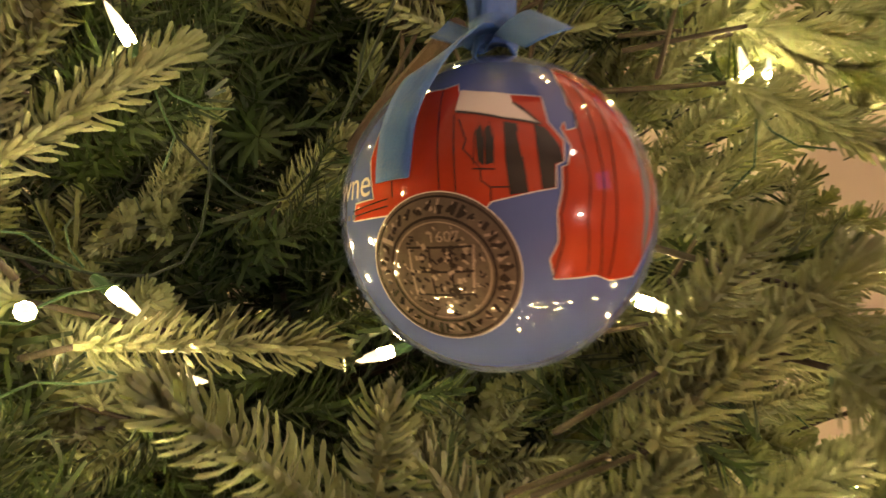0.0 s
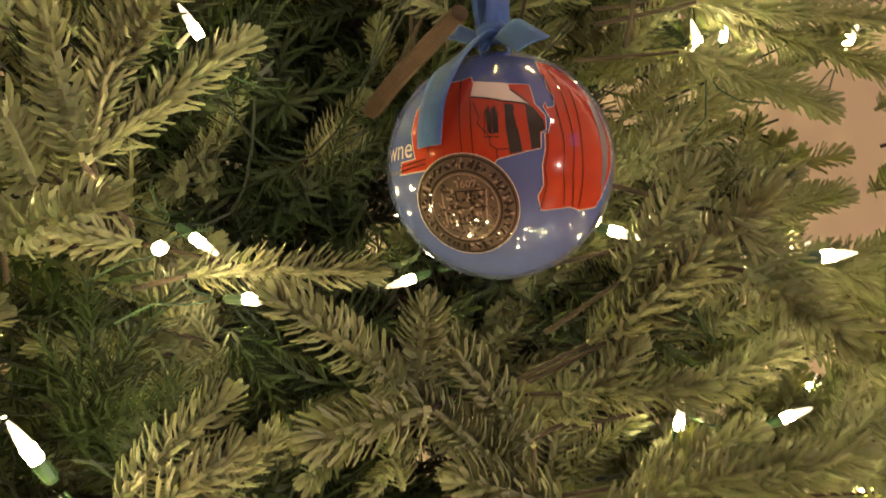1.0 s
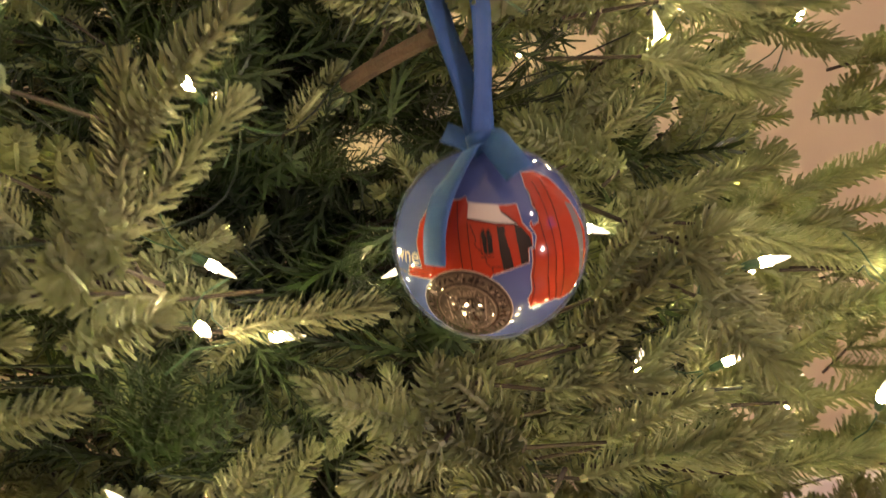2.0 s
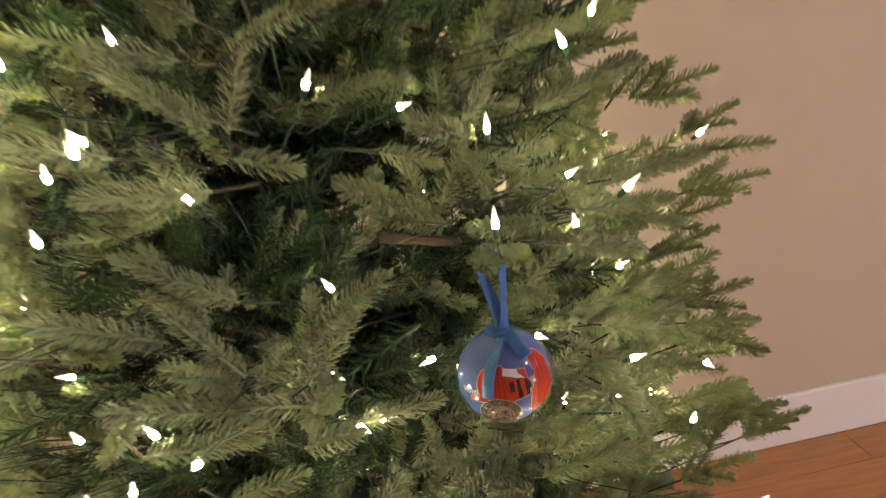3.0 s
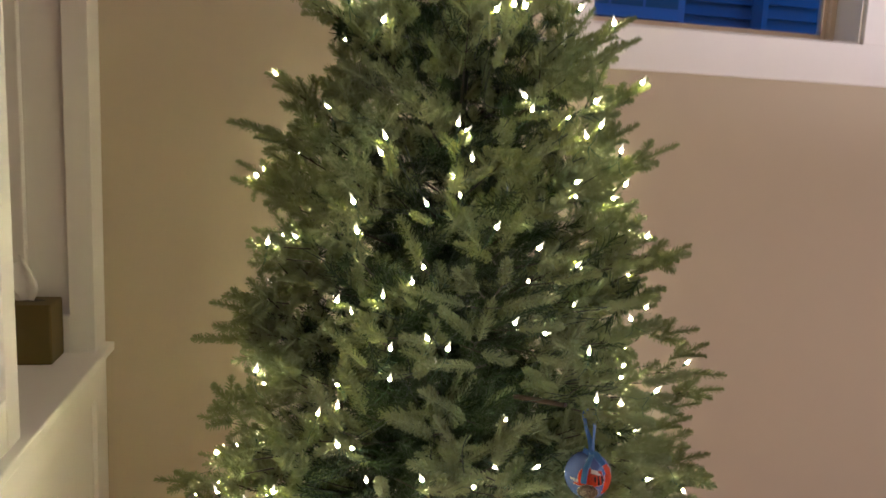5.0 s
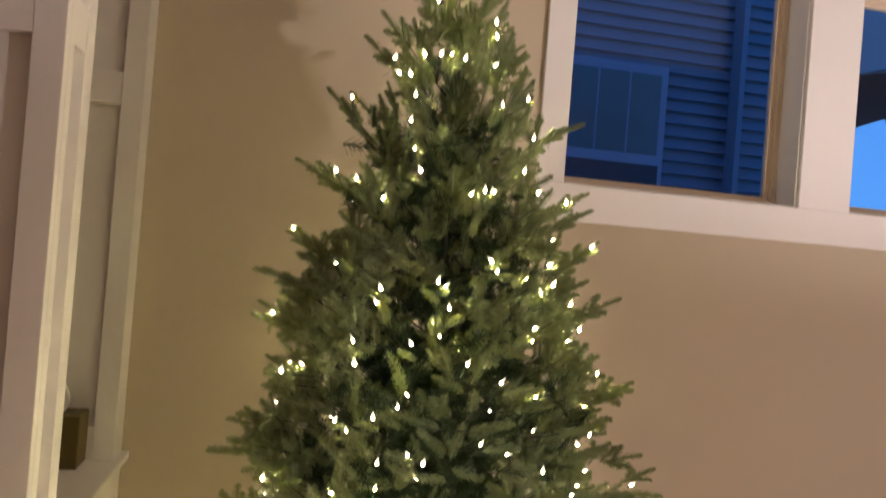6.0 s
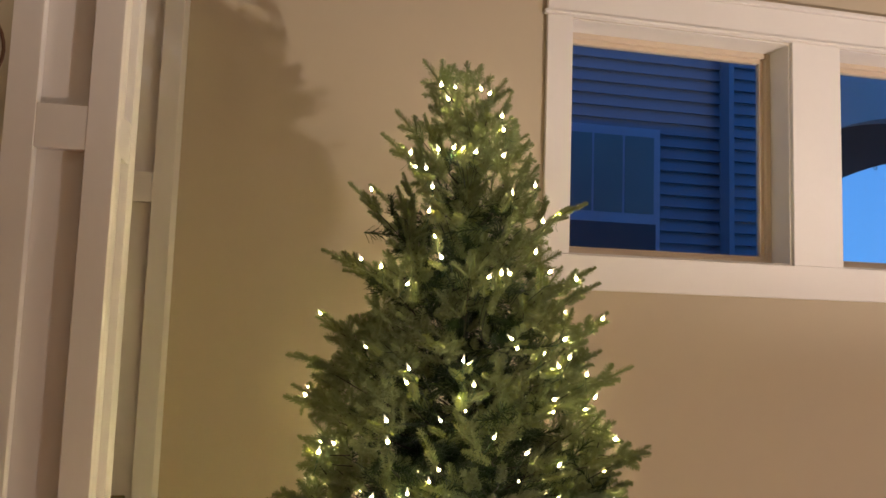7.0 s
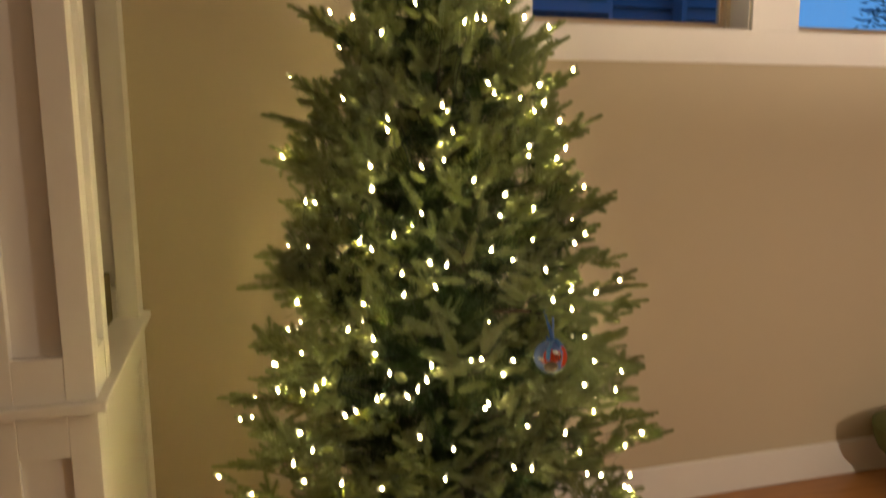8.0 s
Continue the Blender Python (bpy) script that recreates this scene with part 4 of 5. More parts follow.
HIGH_STRAND = ((-0.26, 0.5, 1.9), (0.01, 0.49, 1.89), (-0.25, 0.47, 1.84), (-0, 0.51, 1.82), (-0.24, 0.43, 1.79), (-0.4, 0.6, 1.79), (0.01, 0.44, 1.77), (-0.36, 0.53, 1.77), (-0.09, 0.41, 1.76), (0.1, 0.5, 1.76), (-0.11, 0.41, 1.76), (-0.14, 0.41, 1.75), (-0.31, 0.47, 1.73), (0.2, 0.58, 1.67), (-0.48, 0.82, 1.66), (-0.09, 0.38, 1.62), (0.04, 0.42, 1.62), (-0.08, 0.38, 1.6), (-0.39, 0.5, 1.59), (-0.02, 0.38, 1.59))
UPPER_STRAND = ((0.05, 0.41, 1.58), (-0.2, 0.37, 1.57), (0.049, 0.46, 1.561), (-0.175, 0.43, 1.56), (0.02, 0.39, 1.56), (-0.298, 0.46, 1.545), (0.109, 0.452, 1.539), (-0.312, 0.396, 1.521), (-0.164, 0.412, 1.517), (-0.196, 0.384, 1.493), (0.029, 0.452, 1.485), (0.193, 0.6, 1.474), (0.015, 0.408, 1.464), (-0.512, 0.728, 1.459), (-0.163, 0.488, 1.453), (0.143, 0.55, 1.453), (-0.354, 0.376, 1.446), (-0.235, 0.408, 1.443), (-0.125, 0.388, 1.41), (-0.343, 0.432, 1.393))
MIDDLE_STRAND = ((-0.048, 0.4, 1.375), (0.242, 0.588, 1.373), (0.237, 0.66, 1.372), (-0.485, 0.472, 1.366), (-0.1, 0.284, 1.345), (-0.437, 0.716, 1.344), (-0.234, 0.412, 1.339), (0.053, 0.476, 1.333), (-0.239, 0.496, 1.297), (-0.301, 0.408, 1.292), (0.138, 0.368, 1.284), (-0.373, 0.444, 1.277), (0.258, 0.688, 1.275), (-0.349, 0.42, 1.264), (0.118, 0.376, 1.261), (-0.087, 0.38, 1.254), (0.076, 0.532, 1.247), (-0.224, 0.26, 1.247), (-0.238, 0.336, 1.242), (-0.01, 0.448, 1.219))
WAIST_STRAND = ((-0.288, 0.396, 1.208), (0.055, 0.396, 1.197), (-0.293, 0.356, 1.171), (-0.197, 0.44, 1.165), (0.14, 0.316, 1.155), (0.032, 0.3, 1.147), (-0.368, 0.42, 1.141), (0.138, 0.444, 1.135), (0.316, 0.524, 1.134), (-0.505, 0.56, 1.122), (0.198, 0.552, 1.121), (-0.377, 0.264, 1.105), (-0.092, 0.376, 1.09), (0.227, 0.456, 1.089), (0.144, 0.436, 1.087), (-0.365, 0.476, 1.082), (-0.398, 0.48, 1.069), (-0.188, 0.208, 1.061), (-0.24, 0.32, 1.018))
ORNAMENT_STRAND = ((-0.336, 0.46, 1.014), (-0.27, 0.25, 1.01), (-0.501, 0.532, 1.009), (-0.107, 0.392, 1.005), (-0.089, 0.312, 0.998), (0.086, 0.404, 0.998), (-0.567, 0.5, 0.996), (-0.47, 0.36, 0.99), (-0.32, 0.388, 0.987), (0.16, 0.356, 0.982), (-0.559, 0.548, 0.981), (-0.31, 0.25, 0.98), (-0.007, 0.432, 0.979), (0.24, 0.568, 0.978), (-0.071, 0.348, 0.977), (-0.37, 0.28, 0.97), (0.214, 0.584, 0.966), (-0.272, 0.33, 0.964))
LOWER_STRAND = ((-0.51, 0.39, 0.96), (-0.479, 0.42, 0.957), (-0.56, 0.45, 0.95), (-0.349, 0.36, 0.944), (0.253, 0.392, 0.942), (-0.41, 0.3, 0.94), (-0.121, 0.288, 0.931), (-0.43, 0.31, 0.93), (-0.14, 0.27, 0.93), (0.22, 0.352, 0.905), (0.168, 0.42, 0.901), (-0.29, 0.23, 0.9), (0.124, 0.44, 0.893), (-0.52, 0.37, 0.88), (-0.04, 0.27, 0.88), (0.301, 0.684, 0.859), (-0.21, 0.26, 0.85))
SKIRT_STRAND = ((-0.5, 0.34, 0.85), (0.06, 0.29, 0.84), (0.246, 0.5, 0.835), (-0.25, 0.19, 0.82), (-0.54, 0.37, 0.81), (-0.37, 0.23, 0.8), (-0.08, 0.24, 0.8), (-0.45, 0.27, 0.8), (0.2, 0.27, 0.8), (0.1, 0.29, 0.79), (0.29, 0.35, 0.79), (-0.04, 0.24, 0.79), (0.11, 0.21, 0.77), (0.338, 0.684, 0.714))
STRANDS = (TOP_STRAND, HIGH_STRAND, UPPER_STRAND, MIDDLE_STRAND, WAIST_STRAND, ORNAMENT_STRAND, LOWER_STRAND, SKIRT_STRAND)
EXTRA = []
for i in range(46):
    z, az = 0.40 + 0.36 * rnd.random(), rnd.uniform(-1.7, 0.8)
    r = reach(z) * rnd.uniform(0.80, 0.95)
    EXTRA.append(((TX + math.sin(az) * r, TY - math.cos(az) * r, z), (math.sin(az) * 0.6 + rnd.uniform(-0.5, 0.5), -math.cos(az) * 0.6, rnd.uniform(-0.3, 1.0))))
for i in range(76):
    z, az = 0.5 + 1.5 * rnd.random(), rnd.uniform(1.8, 4.5)
    r = reach(z) * rnd.uniform(0.78, 0.95)
    EXTRA.append(((TX + math.sin(az) * r, min(TY - math.cos(az) * r, 1.28), z), (math.sin(az), -math.cos(az), 0.5)))
for strand in (*STRANDS, [p for p, way in EXTRA]):
    for p in strand:
        out = Vector((p[0] - TX, p[1] - TY, rnd.uniform(0.0, 0.25))).normalized()
        foot = Vector(p) - out * rnd.uniform(0.035, 0.055) - Vector((0, 0, 0.014))
        if clear_of_ornament(foot + out * 0.06) and clear_of_ornament(foot):
            place_sprig(foot, out + Vector((rnd.uniform(-0.5, 0.5), 0, rnd.uniform(-0.1, 0.4))), (0, -0.3, 1), rnd.uniform(0.055, 0.07))
tree = thing("christmas_tree", (TX, TY, 0), "tall green artificial fir with lit warm white bulbs", "christmas tree")
INV = Matrix.Translation(-tree.location)
part("trunk", tube([(0, 0, 0.0), (0, 0, 2.1)], 0.014, 10), TRUNK, tree)
part("wrapped_limb", tube([Vector(p) - tree.location for p in ((0.022, 0.402, 1.103), (0.010, 0.425, 1.099), (-0.014, 0.470, 1.090), (-0.034, 0.512, 1.081))], 0.0044, 8, 1.3), LIMB_WRAP, tree, "brown paper-wrapped limb")
SIZES = (0.038, 0.050, 0.062, 0.076, 0.090)


def fitted(m, k):
    """The variant nearest in length, and the matrix that brings it to the twig's own length."""
    long = m.col[1].to_3d().length
    j = min(range(len(SIZES)), key=lambda i: abs(SIZES[i] - long))
    return 2 * j + k % 2, INV @ m @ Matrix.Scale(1.0 / SIZES[j], 4)


NEAR = Vector((0.02, 0.12, 1.02))
SPRIGS.sort(key=lambda m: (m.translation + 0.5 * m.col[1].to_3d() - NEAR).length)
near, rest = SPRIGS[:300], SPRIGS[300:]
near_meshes = [from_arrays("twig", *sprig_arrays(100 + j, SIZES[j // 2], True), NEEDLE) for j in range(2 * len(SIZES))]
for k, m in enumerate(near):
    j, fit = fitted(m, k)
    ob = new("twig", near_meshes[j])
    ob.parent = tree
    ob.matrix_basis = fit
v, f = joined([sprig_arrays(200 + j, SIZES[j // 2], False) for j in range(2 * len(SIZES))], [fitted(m, k) for k, m in enumerate(rest)])
ob = new("foliage", from_arrays("foliage", v, f, NEEDLE))
ob.parent = tree
tagged(ob, kind="stuff")
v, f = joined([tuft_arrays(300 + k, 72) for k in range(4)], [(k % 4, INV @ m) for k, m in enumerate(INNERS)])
ob = new("inner_foliage", from_arrays("inner_foliage", v, f, INNER_SHADED))
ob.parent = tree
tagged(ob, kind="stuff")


def rods(stems, sides=5):
    VV, FF = [], []
    for p0, p1, r in stems:
        d = (p1 - p0).normalized()
        q = d.to_track_quat("Z", "Y").to_matrix()
        b = len(VV)
        for p, rr in ((p0, r), (p1, r * 0.7)):
            for a in range(sides):
                VV.append(tuple(p + q @ Vector((math.cos(2 * math.pi * a / sides) * rr, math.sin(2 * math.pi * a / sides) * rr, 0))))
        for a in range(sides):
            FF.append((b + a, b + (a + 1) % sides, b + sides + (a + 1) % sides, b + sides + a))
    return np.array(VV, np.float32), np.array(FF, np.int32)


v, f = rods([(p0 - tree.location, p1 - tree.location, r) for p0, p1, r in STEMS])
ob = new("limb_wood", from_arrays("limb_wood", v, f, BARK, True))
ob.parent = tree
tagged(ob, "brown wrapped wire limbs", kind="stuff")


# ---- the string lights ----
def lathe(rows, sides=8):
    bm = bmesh.new()
    rings = [[bm.verts.new((math.cos(2 * math.pi * k / sides) * r, math.sin(2 * math.pi * k / sides) * r, z)) for k in range(sides)] for z, r in rows]
    for a, b in zip(rings, rings[1:]):
        for k in range(sides):
            bm.faces.new((a[k], a[(k + 1) % sides], b[(k + 1) % sides], b[k]))
    bm.faces.new(rings[0][::-1])
    bm.faces.new(rings[-1])
    return bm


bulb_mesh = mesh_of("bulb", lathe(((0.0, 0.0022), (0.002, 0.0030), (0.0075, 0.0030), (0.0076, 0.0028))), BULB)
tip_mesh = mesh_of("bulb_tip", lathe(((0.0077, 0.0029), (0.0115, 0.0025), (0.0160, 0.0015), (0.0192, 0.0004))), BULB_TIP)
socket_mesh = mesh_of("socket", lathe(((-0.009, 0.0018), (-0.007, 0.0028), (-0.002, 0.0033), (0.0005, 0.0033))), SOCKET)


wire_bm = tube([(0.0, 0.001, -0.014), (0.003, 0.003, -0.024), (0.012, 0.008, -0.034), (0.030, 0.012, -0.040)], 0.0006, 5)
wire_two = tube([(0.0, -0.001, -0.014), (-0.003, -0.003, -0.026), (-0.010, -0.002, -0.038), (-0.026, -0.010, -0.048)], 0.0006, 5)
wire_mesh, wire_mesh_two = mesh_of("wire", wire_bm, WIRE, True), mesh_of("wire", wire_two, WIRE, True)


def string_light(at, way, wired=False):
    e = new("string_light")
    e.empty_display_size = 0.02
    e.matrix_basis = Matrix.Translation(at) @ Vector(way).normalized().to_track_quat("Z", "Y").to_matrix().to_4x4() @ Matrix.Diagonal((0.80, 0.80, 0.88, 1.0))
    tagged(e, "small lit warm white bulb in a green socket", "string light", "tree lights")
    for n, me in (("bulb", bulb_mesh), ("bulb_tip", tip_mesh), ("socket", socket_mesh), ("wire", wire_mesh), ("wire", wire_mesh_two))[: 5 if wired else 3]:
        o = new(n, me)
        o.parent = e
    return e


# Bulbs that lie flat or lean, by their place on the strands.
LYING = (((0.032, 0.300, 1.147), (0.0, 0.05, 1.0)), ((-0.107, 0.392, 1.005), (0.6, 0.1, -0.5)), ((-0.089, 0.312, 0.998), (0.5, -0.9, 0.05)), ((0.086, 0.404, 0.998), (0.9, -0.1, -0.3)),
         ((-0.071, 0.348, 0.977), (1.0, -0.1, -0.05)), ((-0.007, 0.432, 0.979), (-0.9, -0.15, -0.25)), ((0.160, 0.356, 0.982), (0.9, 0.1, 0.05)), ((-0.121, 0.288, 0.931), (-0.4, -0.2, 0.8)),
         ((0.168, 0.420, 0.901), (0.9, 0.0, 0.3)), ((0.140, 0.316, 1.155), (0.7, 0.0, 0.6)), ((0.253, 0.392, 0.942), (0.6, 0.0, -0.6)), ((0.316, 0.524, 1.134), (0.7, 0.0, 0.5)))
for strand in STRANDS:
    for k, p in enumerate(strand):
        out = Vector((p[0] - TX, p[1] - TY, 0)).normalized()
        way = (out.x * 0.5 + rnd.uniform(-0.7, 0.7), out.y * 0.3 + rnd.uniform(-0.4, 0.4), rnd.uniform(0.2, 1.7))
        for at, lean in LYING:
            if (Vector(at) - Vector(p)).length < 0.012:
                way = lean
        string_light(p, way, True)
    order = sorted(strand, key=lambda p: math.atan2(p[0] - TX, TY - p[1]))
    cable = tagged(new("light_cable"), "thin green cable that links the bulbs inside the foliage", "cable", "tree cables")
    for p, q in zip(order, order[1:]):
        p, q = Vector(p), Vector(q)
        if (p - q).length > 0.20:
            continue
        inward = (Vector((TX, TY, (p.z + q.z) / 2)) - (p + q) / 2).normalized()
        points = []
        for k in range(9):
            u = k / 8
            points.append(p.lerp(q, u) + inward * (0.07 + 0.12 * math.sin(math.pi * u)) + Vector((0, 0, -0.012 - 0.05 * math.sin(math.pi * u))))
        part("cord", tube(points, 0.0008, 5), CORD, cable, smooth=True)
for p, way in EXTRA:
    string_light(p, way)

# ---- the ornament ----
OX, OY, OZ, OR = 0.0315, 0.310, 1.020, 0.0387
orn = thing("ornament", (OX, OY, OZ), "glossy blue ball ornament with red church print and ribbon", "ornament")
b = bmesh.new()
bmesh.ops.create_uvsphere(b, u_segments=96, v_segments=64, radius=OR)
ball = part("ball", b, BALL_BLUE, orn, "glossy blue ball", True)


def on_ball(lon, lat, lift):
    a, c = math.radians(lon), math.radians(lat)
    r = OR + lift
    return Vector((math.sin(a) * math.cos(c) * r, -math.cos(a) * math.cos(c) * r, math.sin(c) * r))


def printed(name, outline, material, lift, label="", cuts=5):
    """A printed patch that lies on the ball."""
    bm = bmesh.new()
    bm.faces.new([bm.verts.new((x, y, 0)) for x, y in outline])
    bmesh.ops.triangulate(bm, faces=bm.faces[:])
    for _ in range(2):
        long = [e for e in bm.edges if e.calc_length() > 3.0]
        if long:
            bmesh.ops.subdivide_edges(bm, edges=long, cuts=cuts, use_grid_fill=True)
            bmesh.ops.triangulate(bm, faces=[f for f in bm.faces if len(f.verts) > 4])
    for v in bm.verts:
        v.co = on_ball(v.co.x, v.co.y, lift)
    bmesh.ops.recalc_face_normals(bm, faces=bm.faces[:])
    c = bm.faces[:][0]
    if c.normal.dot(c.calc_center_median()) < 0:
        bmesh.ops.reverse_faces(bm, faces=bm.faces[:])
    return part(name, bm, material, ball, label, True)


def drawn(name, points, width, material, lift, closed=False, label=""):
    """A printed line along points of (longitude, latitude), width in degrees."""
    pts = [on_ball(x, y, 0).normalized() for x, y in points]
    if closed:
        pts.append(pts[0])
    fine = []
    for p, q in zip(pts, pts[1:]):
        n = max(1, int(math.degrees(p.angle(q)) / 2.5))
        fine += [p.slerp(q, k / n) for k in range(n)] if n > 1 else [p]
    fine.append(pts[-1])
    bm, prev = bmesh.new(), None
    for k, p in enumerate(fine):
        d = fine[min(k + 1, len(fine) - 1)] - fine[max(k - 1, 0)]
        s = p.cross(d).normalized() * OR * math.radians(width) / 2
        pair = [bm.verts.new(p * (OR + lift) + s), bm.verts.new(p * (OR + lift) - s)]
        if prev:
            bm.faces.new((prev[0], prev[1], pair[1], pair[0]))
        prev = pair
    return part(name, bm, material, ball, label, True)


CHURCH = ((-57.4, -4.7), (-55.2, 0.9), (-44.6, 1.3), (-48.3, 14.0), (-47.9, 24.7), (-43.8, 33.4), (-32.9, 38.0), (-23.0, 38.3), (-17.1, 40.0), (-15.8, 35.8), (3.6, 33.3), (14.6, 32.6),
          (15.0, 22.2), (19.2, 16.2), (18.6, 9.6), (15.9, 8.2), (15.4, 1.3), (9.5, 0.3), (-3.9, -2.6), (-5.5, -4.4), (-18.1, -3.3), (-38.0, -4.6))
TOWER = ((28.3, 50.7), (41.1, 49.7), (51.0, 42.4), (54.9, 31.5), (59.3, 18.8), (63.5, 6.8), (62.3, -6.0), (57.0, -17.6), (53.2, -24.9), (39.4, -26.5), (32.5, -24.8), (16.3, -26.1), (14.0, -19.7),
         (16.3, -14.6), (15.6, -5.9), (17.3, 1.6), (17.5, 7.8), (19.5, 8.4), (21.4, 14.2), (19.0, 20.6), (20.6, 23.0), (20.9, 19.8), (24.8, 21.0), (26.1, 25.9), (24.2, 30.0), (25.4, 37.0), (24.9, 41.5))
ROOF = ((-15.4, 36.7), (3.2, 33.3), (3.9, 30.0), (12.6, 21.5), (0.3, 23.7), (-16.0, 27.4))
printed("church_print", CHURCH, CHURCH_RED, 0.00012, "red brick church print")
printed("tower_print", TOWER, CHURCH_RED, 0.00012, "red brick tower print")
drawn("outline", CHURCH, 0.38, PRINT_WHITE, 0.00020, True)
drawn("outline", TOWER, 0.38, PRINT_WHITE, 0.00020, True)
printed("roof_print", ROOF, PRINT_WHITE, 0.00020, "pale roof print")
drawn("outline", ROOF[2:], 0.9, PRINT_DARK, 0.00028)
for gable in (((0.3, 22.6), (4.6, 21.8), (5.0, 15.9), (7.0, 0.0), (1.5, -0.7), (0.5, 9.2)),
              ((10.1, 21.8), (13.9, 20.4), (17.8, 14.1), (18.2, 9.4), (15.4, 8.6), (15.1, 1.6), (11.0, 0.9), (10.2, 13.2)),
              ((-8.6, 19.3), (-7.1, 21.9), (-6.0, 16.2), (-6.2, 8.4), (-7.7, 9.5)), ((-5.6, 20.6), (-4.1, 21.4), (-3.1, 16.1), (-3.2, 9.1), (-5.5, 8.4))):
    printed("dark_opening", gable, PRINT_DARK, 0.00020)
for x in (-7.4, -4.4):
    drawn("window_arch", ((x - 1.6, 8.6), (x - 1.5, 18.6), (x, 22.8), (x + 1.4, 18.4), (x + 1.3, 8.4)), 0.30, PRINT_DARK, 0.00030)
drawn("window_sill", ((-9.4, 7.4), (-2.6, 7.0)), 0.45, PRINT_DARK, 0.00030)
printed("window_print", ((4.2, 18.8), (6.3, 18.5), (7.2, 10.5), (5.3, 10.7)), CHURCH_RED, 0.00028)
printed("side_window", ((50.5, 27.0), (56.8, 24.0), (58.8, 7.6), (57.6, -0.9), (56.0, -19.8), (52.6, -12.2), (51.7, 2.6), (50.7, 15.2)), PRINT_GREY, 0.00020)
for line in (((25.7, 40.0), (25.7, 16.7), (26.8, 4.5), (25.9, -8.2), (28.5, -23.7)), ((33.0, 44.0), (31.7, 17.2), (32.0, 3.6), (31.2, -10.5), (34.1, -25.1)), ((41.0, 44.0), (37.6, 17.8), (36.7, 2.6), (37.5, -12.9), (38.2, -25.1)),
             ((-16.1, 26.1), (-14.2, -1.6)), ((-23.0, 38.3), (-19.4, 1.3)), ((-14.4, 24.3), (-11.5, 16.6), (-12.3, 13.8), (-7.1, 7.6), (-6.8, 3.7), (-4.1, 1.7), (-4.0, -2.5)), ((1.4, 1.6), (-4.1, 1.7)),
             ((-40.0, 36.0), (-36.0, 1.0)), ((-57.0, -1.5), (-38.0, 0.6)), ((-56.0, -3.2), (-38.0, -1.6)),
             ((16.5, -6.0), (18.0, -14.0), (15.8, -25.5)), ((19.0, 9.0), (18.5, 1.0), (17.0, -6.0))):
    drawn("drawn_line", line, 0.42, PRINT_DARK, 0.00028)
# The printed coin.
CLON, CLAT, CRAD = -21.5, -23.3, 24.6


def coin_at(r, a):
    """A point of the coin, r degrees from its middle."""
    c = on_ball(CLON, CLAT, 0).normalized()
    e = Vector((math.cos(math.radians(CLON)), math.sin(math.radians(CLON)), 0))
    n = c.cross(e) * -1
    n = n if n.z > 0 else -n
    p = c * math.cos(math.radians(r)) + (e * math.cos(a) + n * math.sin(a)) * math.sin(math.radians(r))
    return (math.degrees(math.atan2(p.x, -p.y)), math.degrees(math.asin(p.z)))


bm = bmesh.new()
rings = [[bm.verts.new(on_ball(*coin_at(r, 2 * math.pi * k / 64), 0.00030)) for k in range(64)] for r in (1.0, 6, 11, 16, 20.5, CRAD)]
for p, q in zip(rings, rings[1:]):
    for k in range(64):
        bm.faces.new((p[k], q[k], q[(k + 1) % 64], p[(k + 1) % 64]))
bm.faces.new(rings[0])
part("coin_print", bm, COIN_GREY, ball, "dark grey antique coin print", True)
circle = lambda r: [coin_at(r, 2 * math.pi * k / 72) for k in range(72)]  # noqa: E731
drawn("coin_rim", circle(CRAD), 0.3, PRINT_WHITE, 0.00036, True)
drawn("coin_ring", circle(CRAD - 1.4), 0.7, PRINT_DARK, 0.00036, True)
drawn("coin_ring", circle(17.0), 0.9, PRINT_DARK, 0.00036, True)
drawn("coin_ring", circle(15.6), 0.4, COIN_PALE, 0.00036, True)
glyph_rng = random.Random(9)
for k in range(34):
    a = 2 * math.pi * k / 34
    for j in range(3):
        r0, r1 = glyph_rng.uniform(17.8, 20.0), glyph_rng.uniform(20.2, 22.6)
        drawn("coin_mark", (coin_at(r0, a + glyph_rng.uniform(-0.07, 0.07)), coin_at(r1, a + glyph_rng.uniform(-0.07, 0.07))), glyph_rng.uniform(0.8, 1.5), PRINT_DARK if j else COIN_PALE, 0.00036 + 0.00002 * j)
for k in range(70):
    a, r = glyph_rng.uniform(0, 6.283), glyph_rng.uniform(11.0, 15.0)
    drawn("coin_mark", (coin_at(r, a), coin_at(r + glyph_rng.uniform(-1.5, 1.5), a + glyph_rng.uniform(-0.12, 0.12))), glyph_rng.uniform(0.35, 0.8), PRINT_DARK if k % 3 else COIN_PALE, 0.00037)
ramp_rng = random.Random(5)
for x in range(-1, 3):
    drawn("shield_line", ((CLON + (x - 0.5) * 7.2 + 1, CLAT + 8.5), (CLON + (x - 0.5) * 7.2, CLAT - 11.5 + 3 * abs(x - 0.5))), 0.7, COIN_PALE if x in (-1, 2) else PRINT_DARK, 0.00036)
for y in range(3):
    drawn("shield_line", ((CLON - 10.5, CLAT + 8.5 - 7.5 * y), (CLON + 11.5, CLAT + 8.0 - 7.5 * y)), 0.7, PRINT_DARK, 0.00038)
for k in range(70):
    x, y = CLON + ramp_rng.uniform(-10, 10), CLAT + ramp_rng.uniform(-10, 8)
    drawn("shield_mark", ((x, y), (x + ramp_rng.uniform(-2.2, 2.2), y + ramp_rng.uniform(-2.0, 2.0))), ramp_rng.uniform(0.6, 1.5), PRINT_DARK if k % 3 else COIN_PALE, 0.00040)


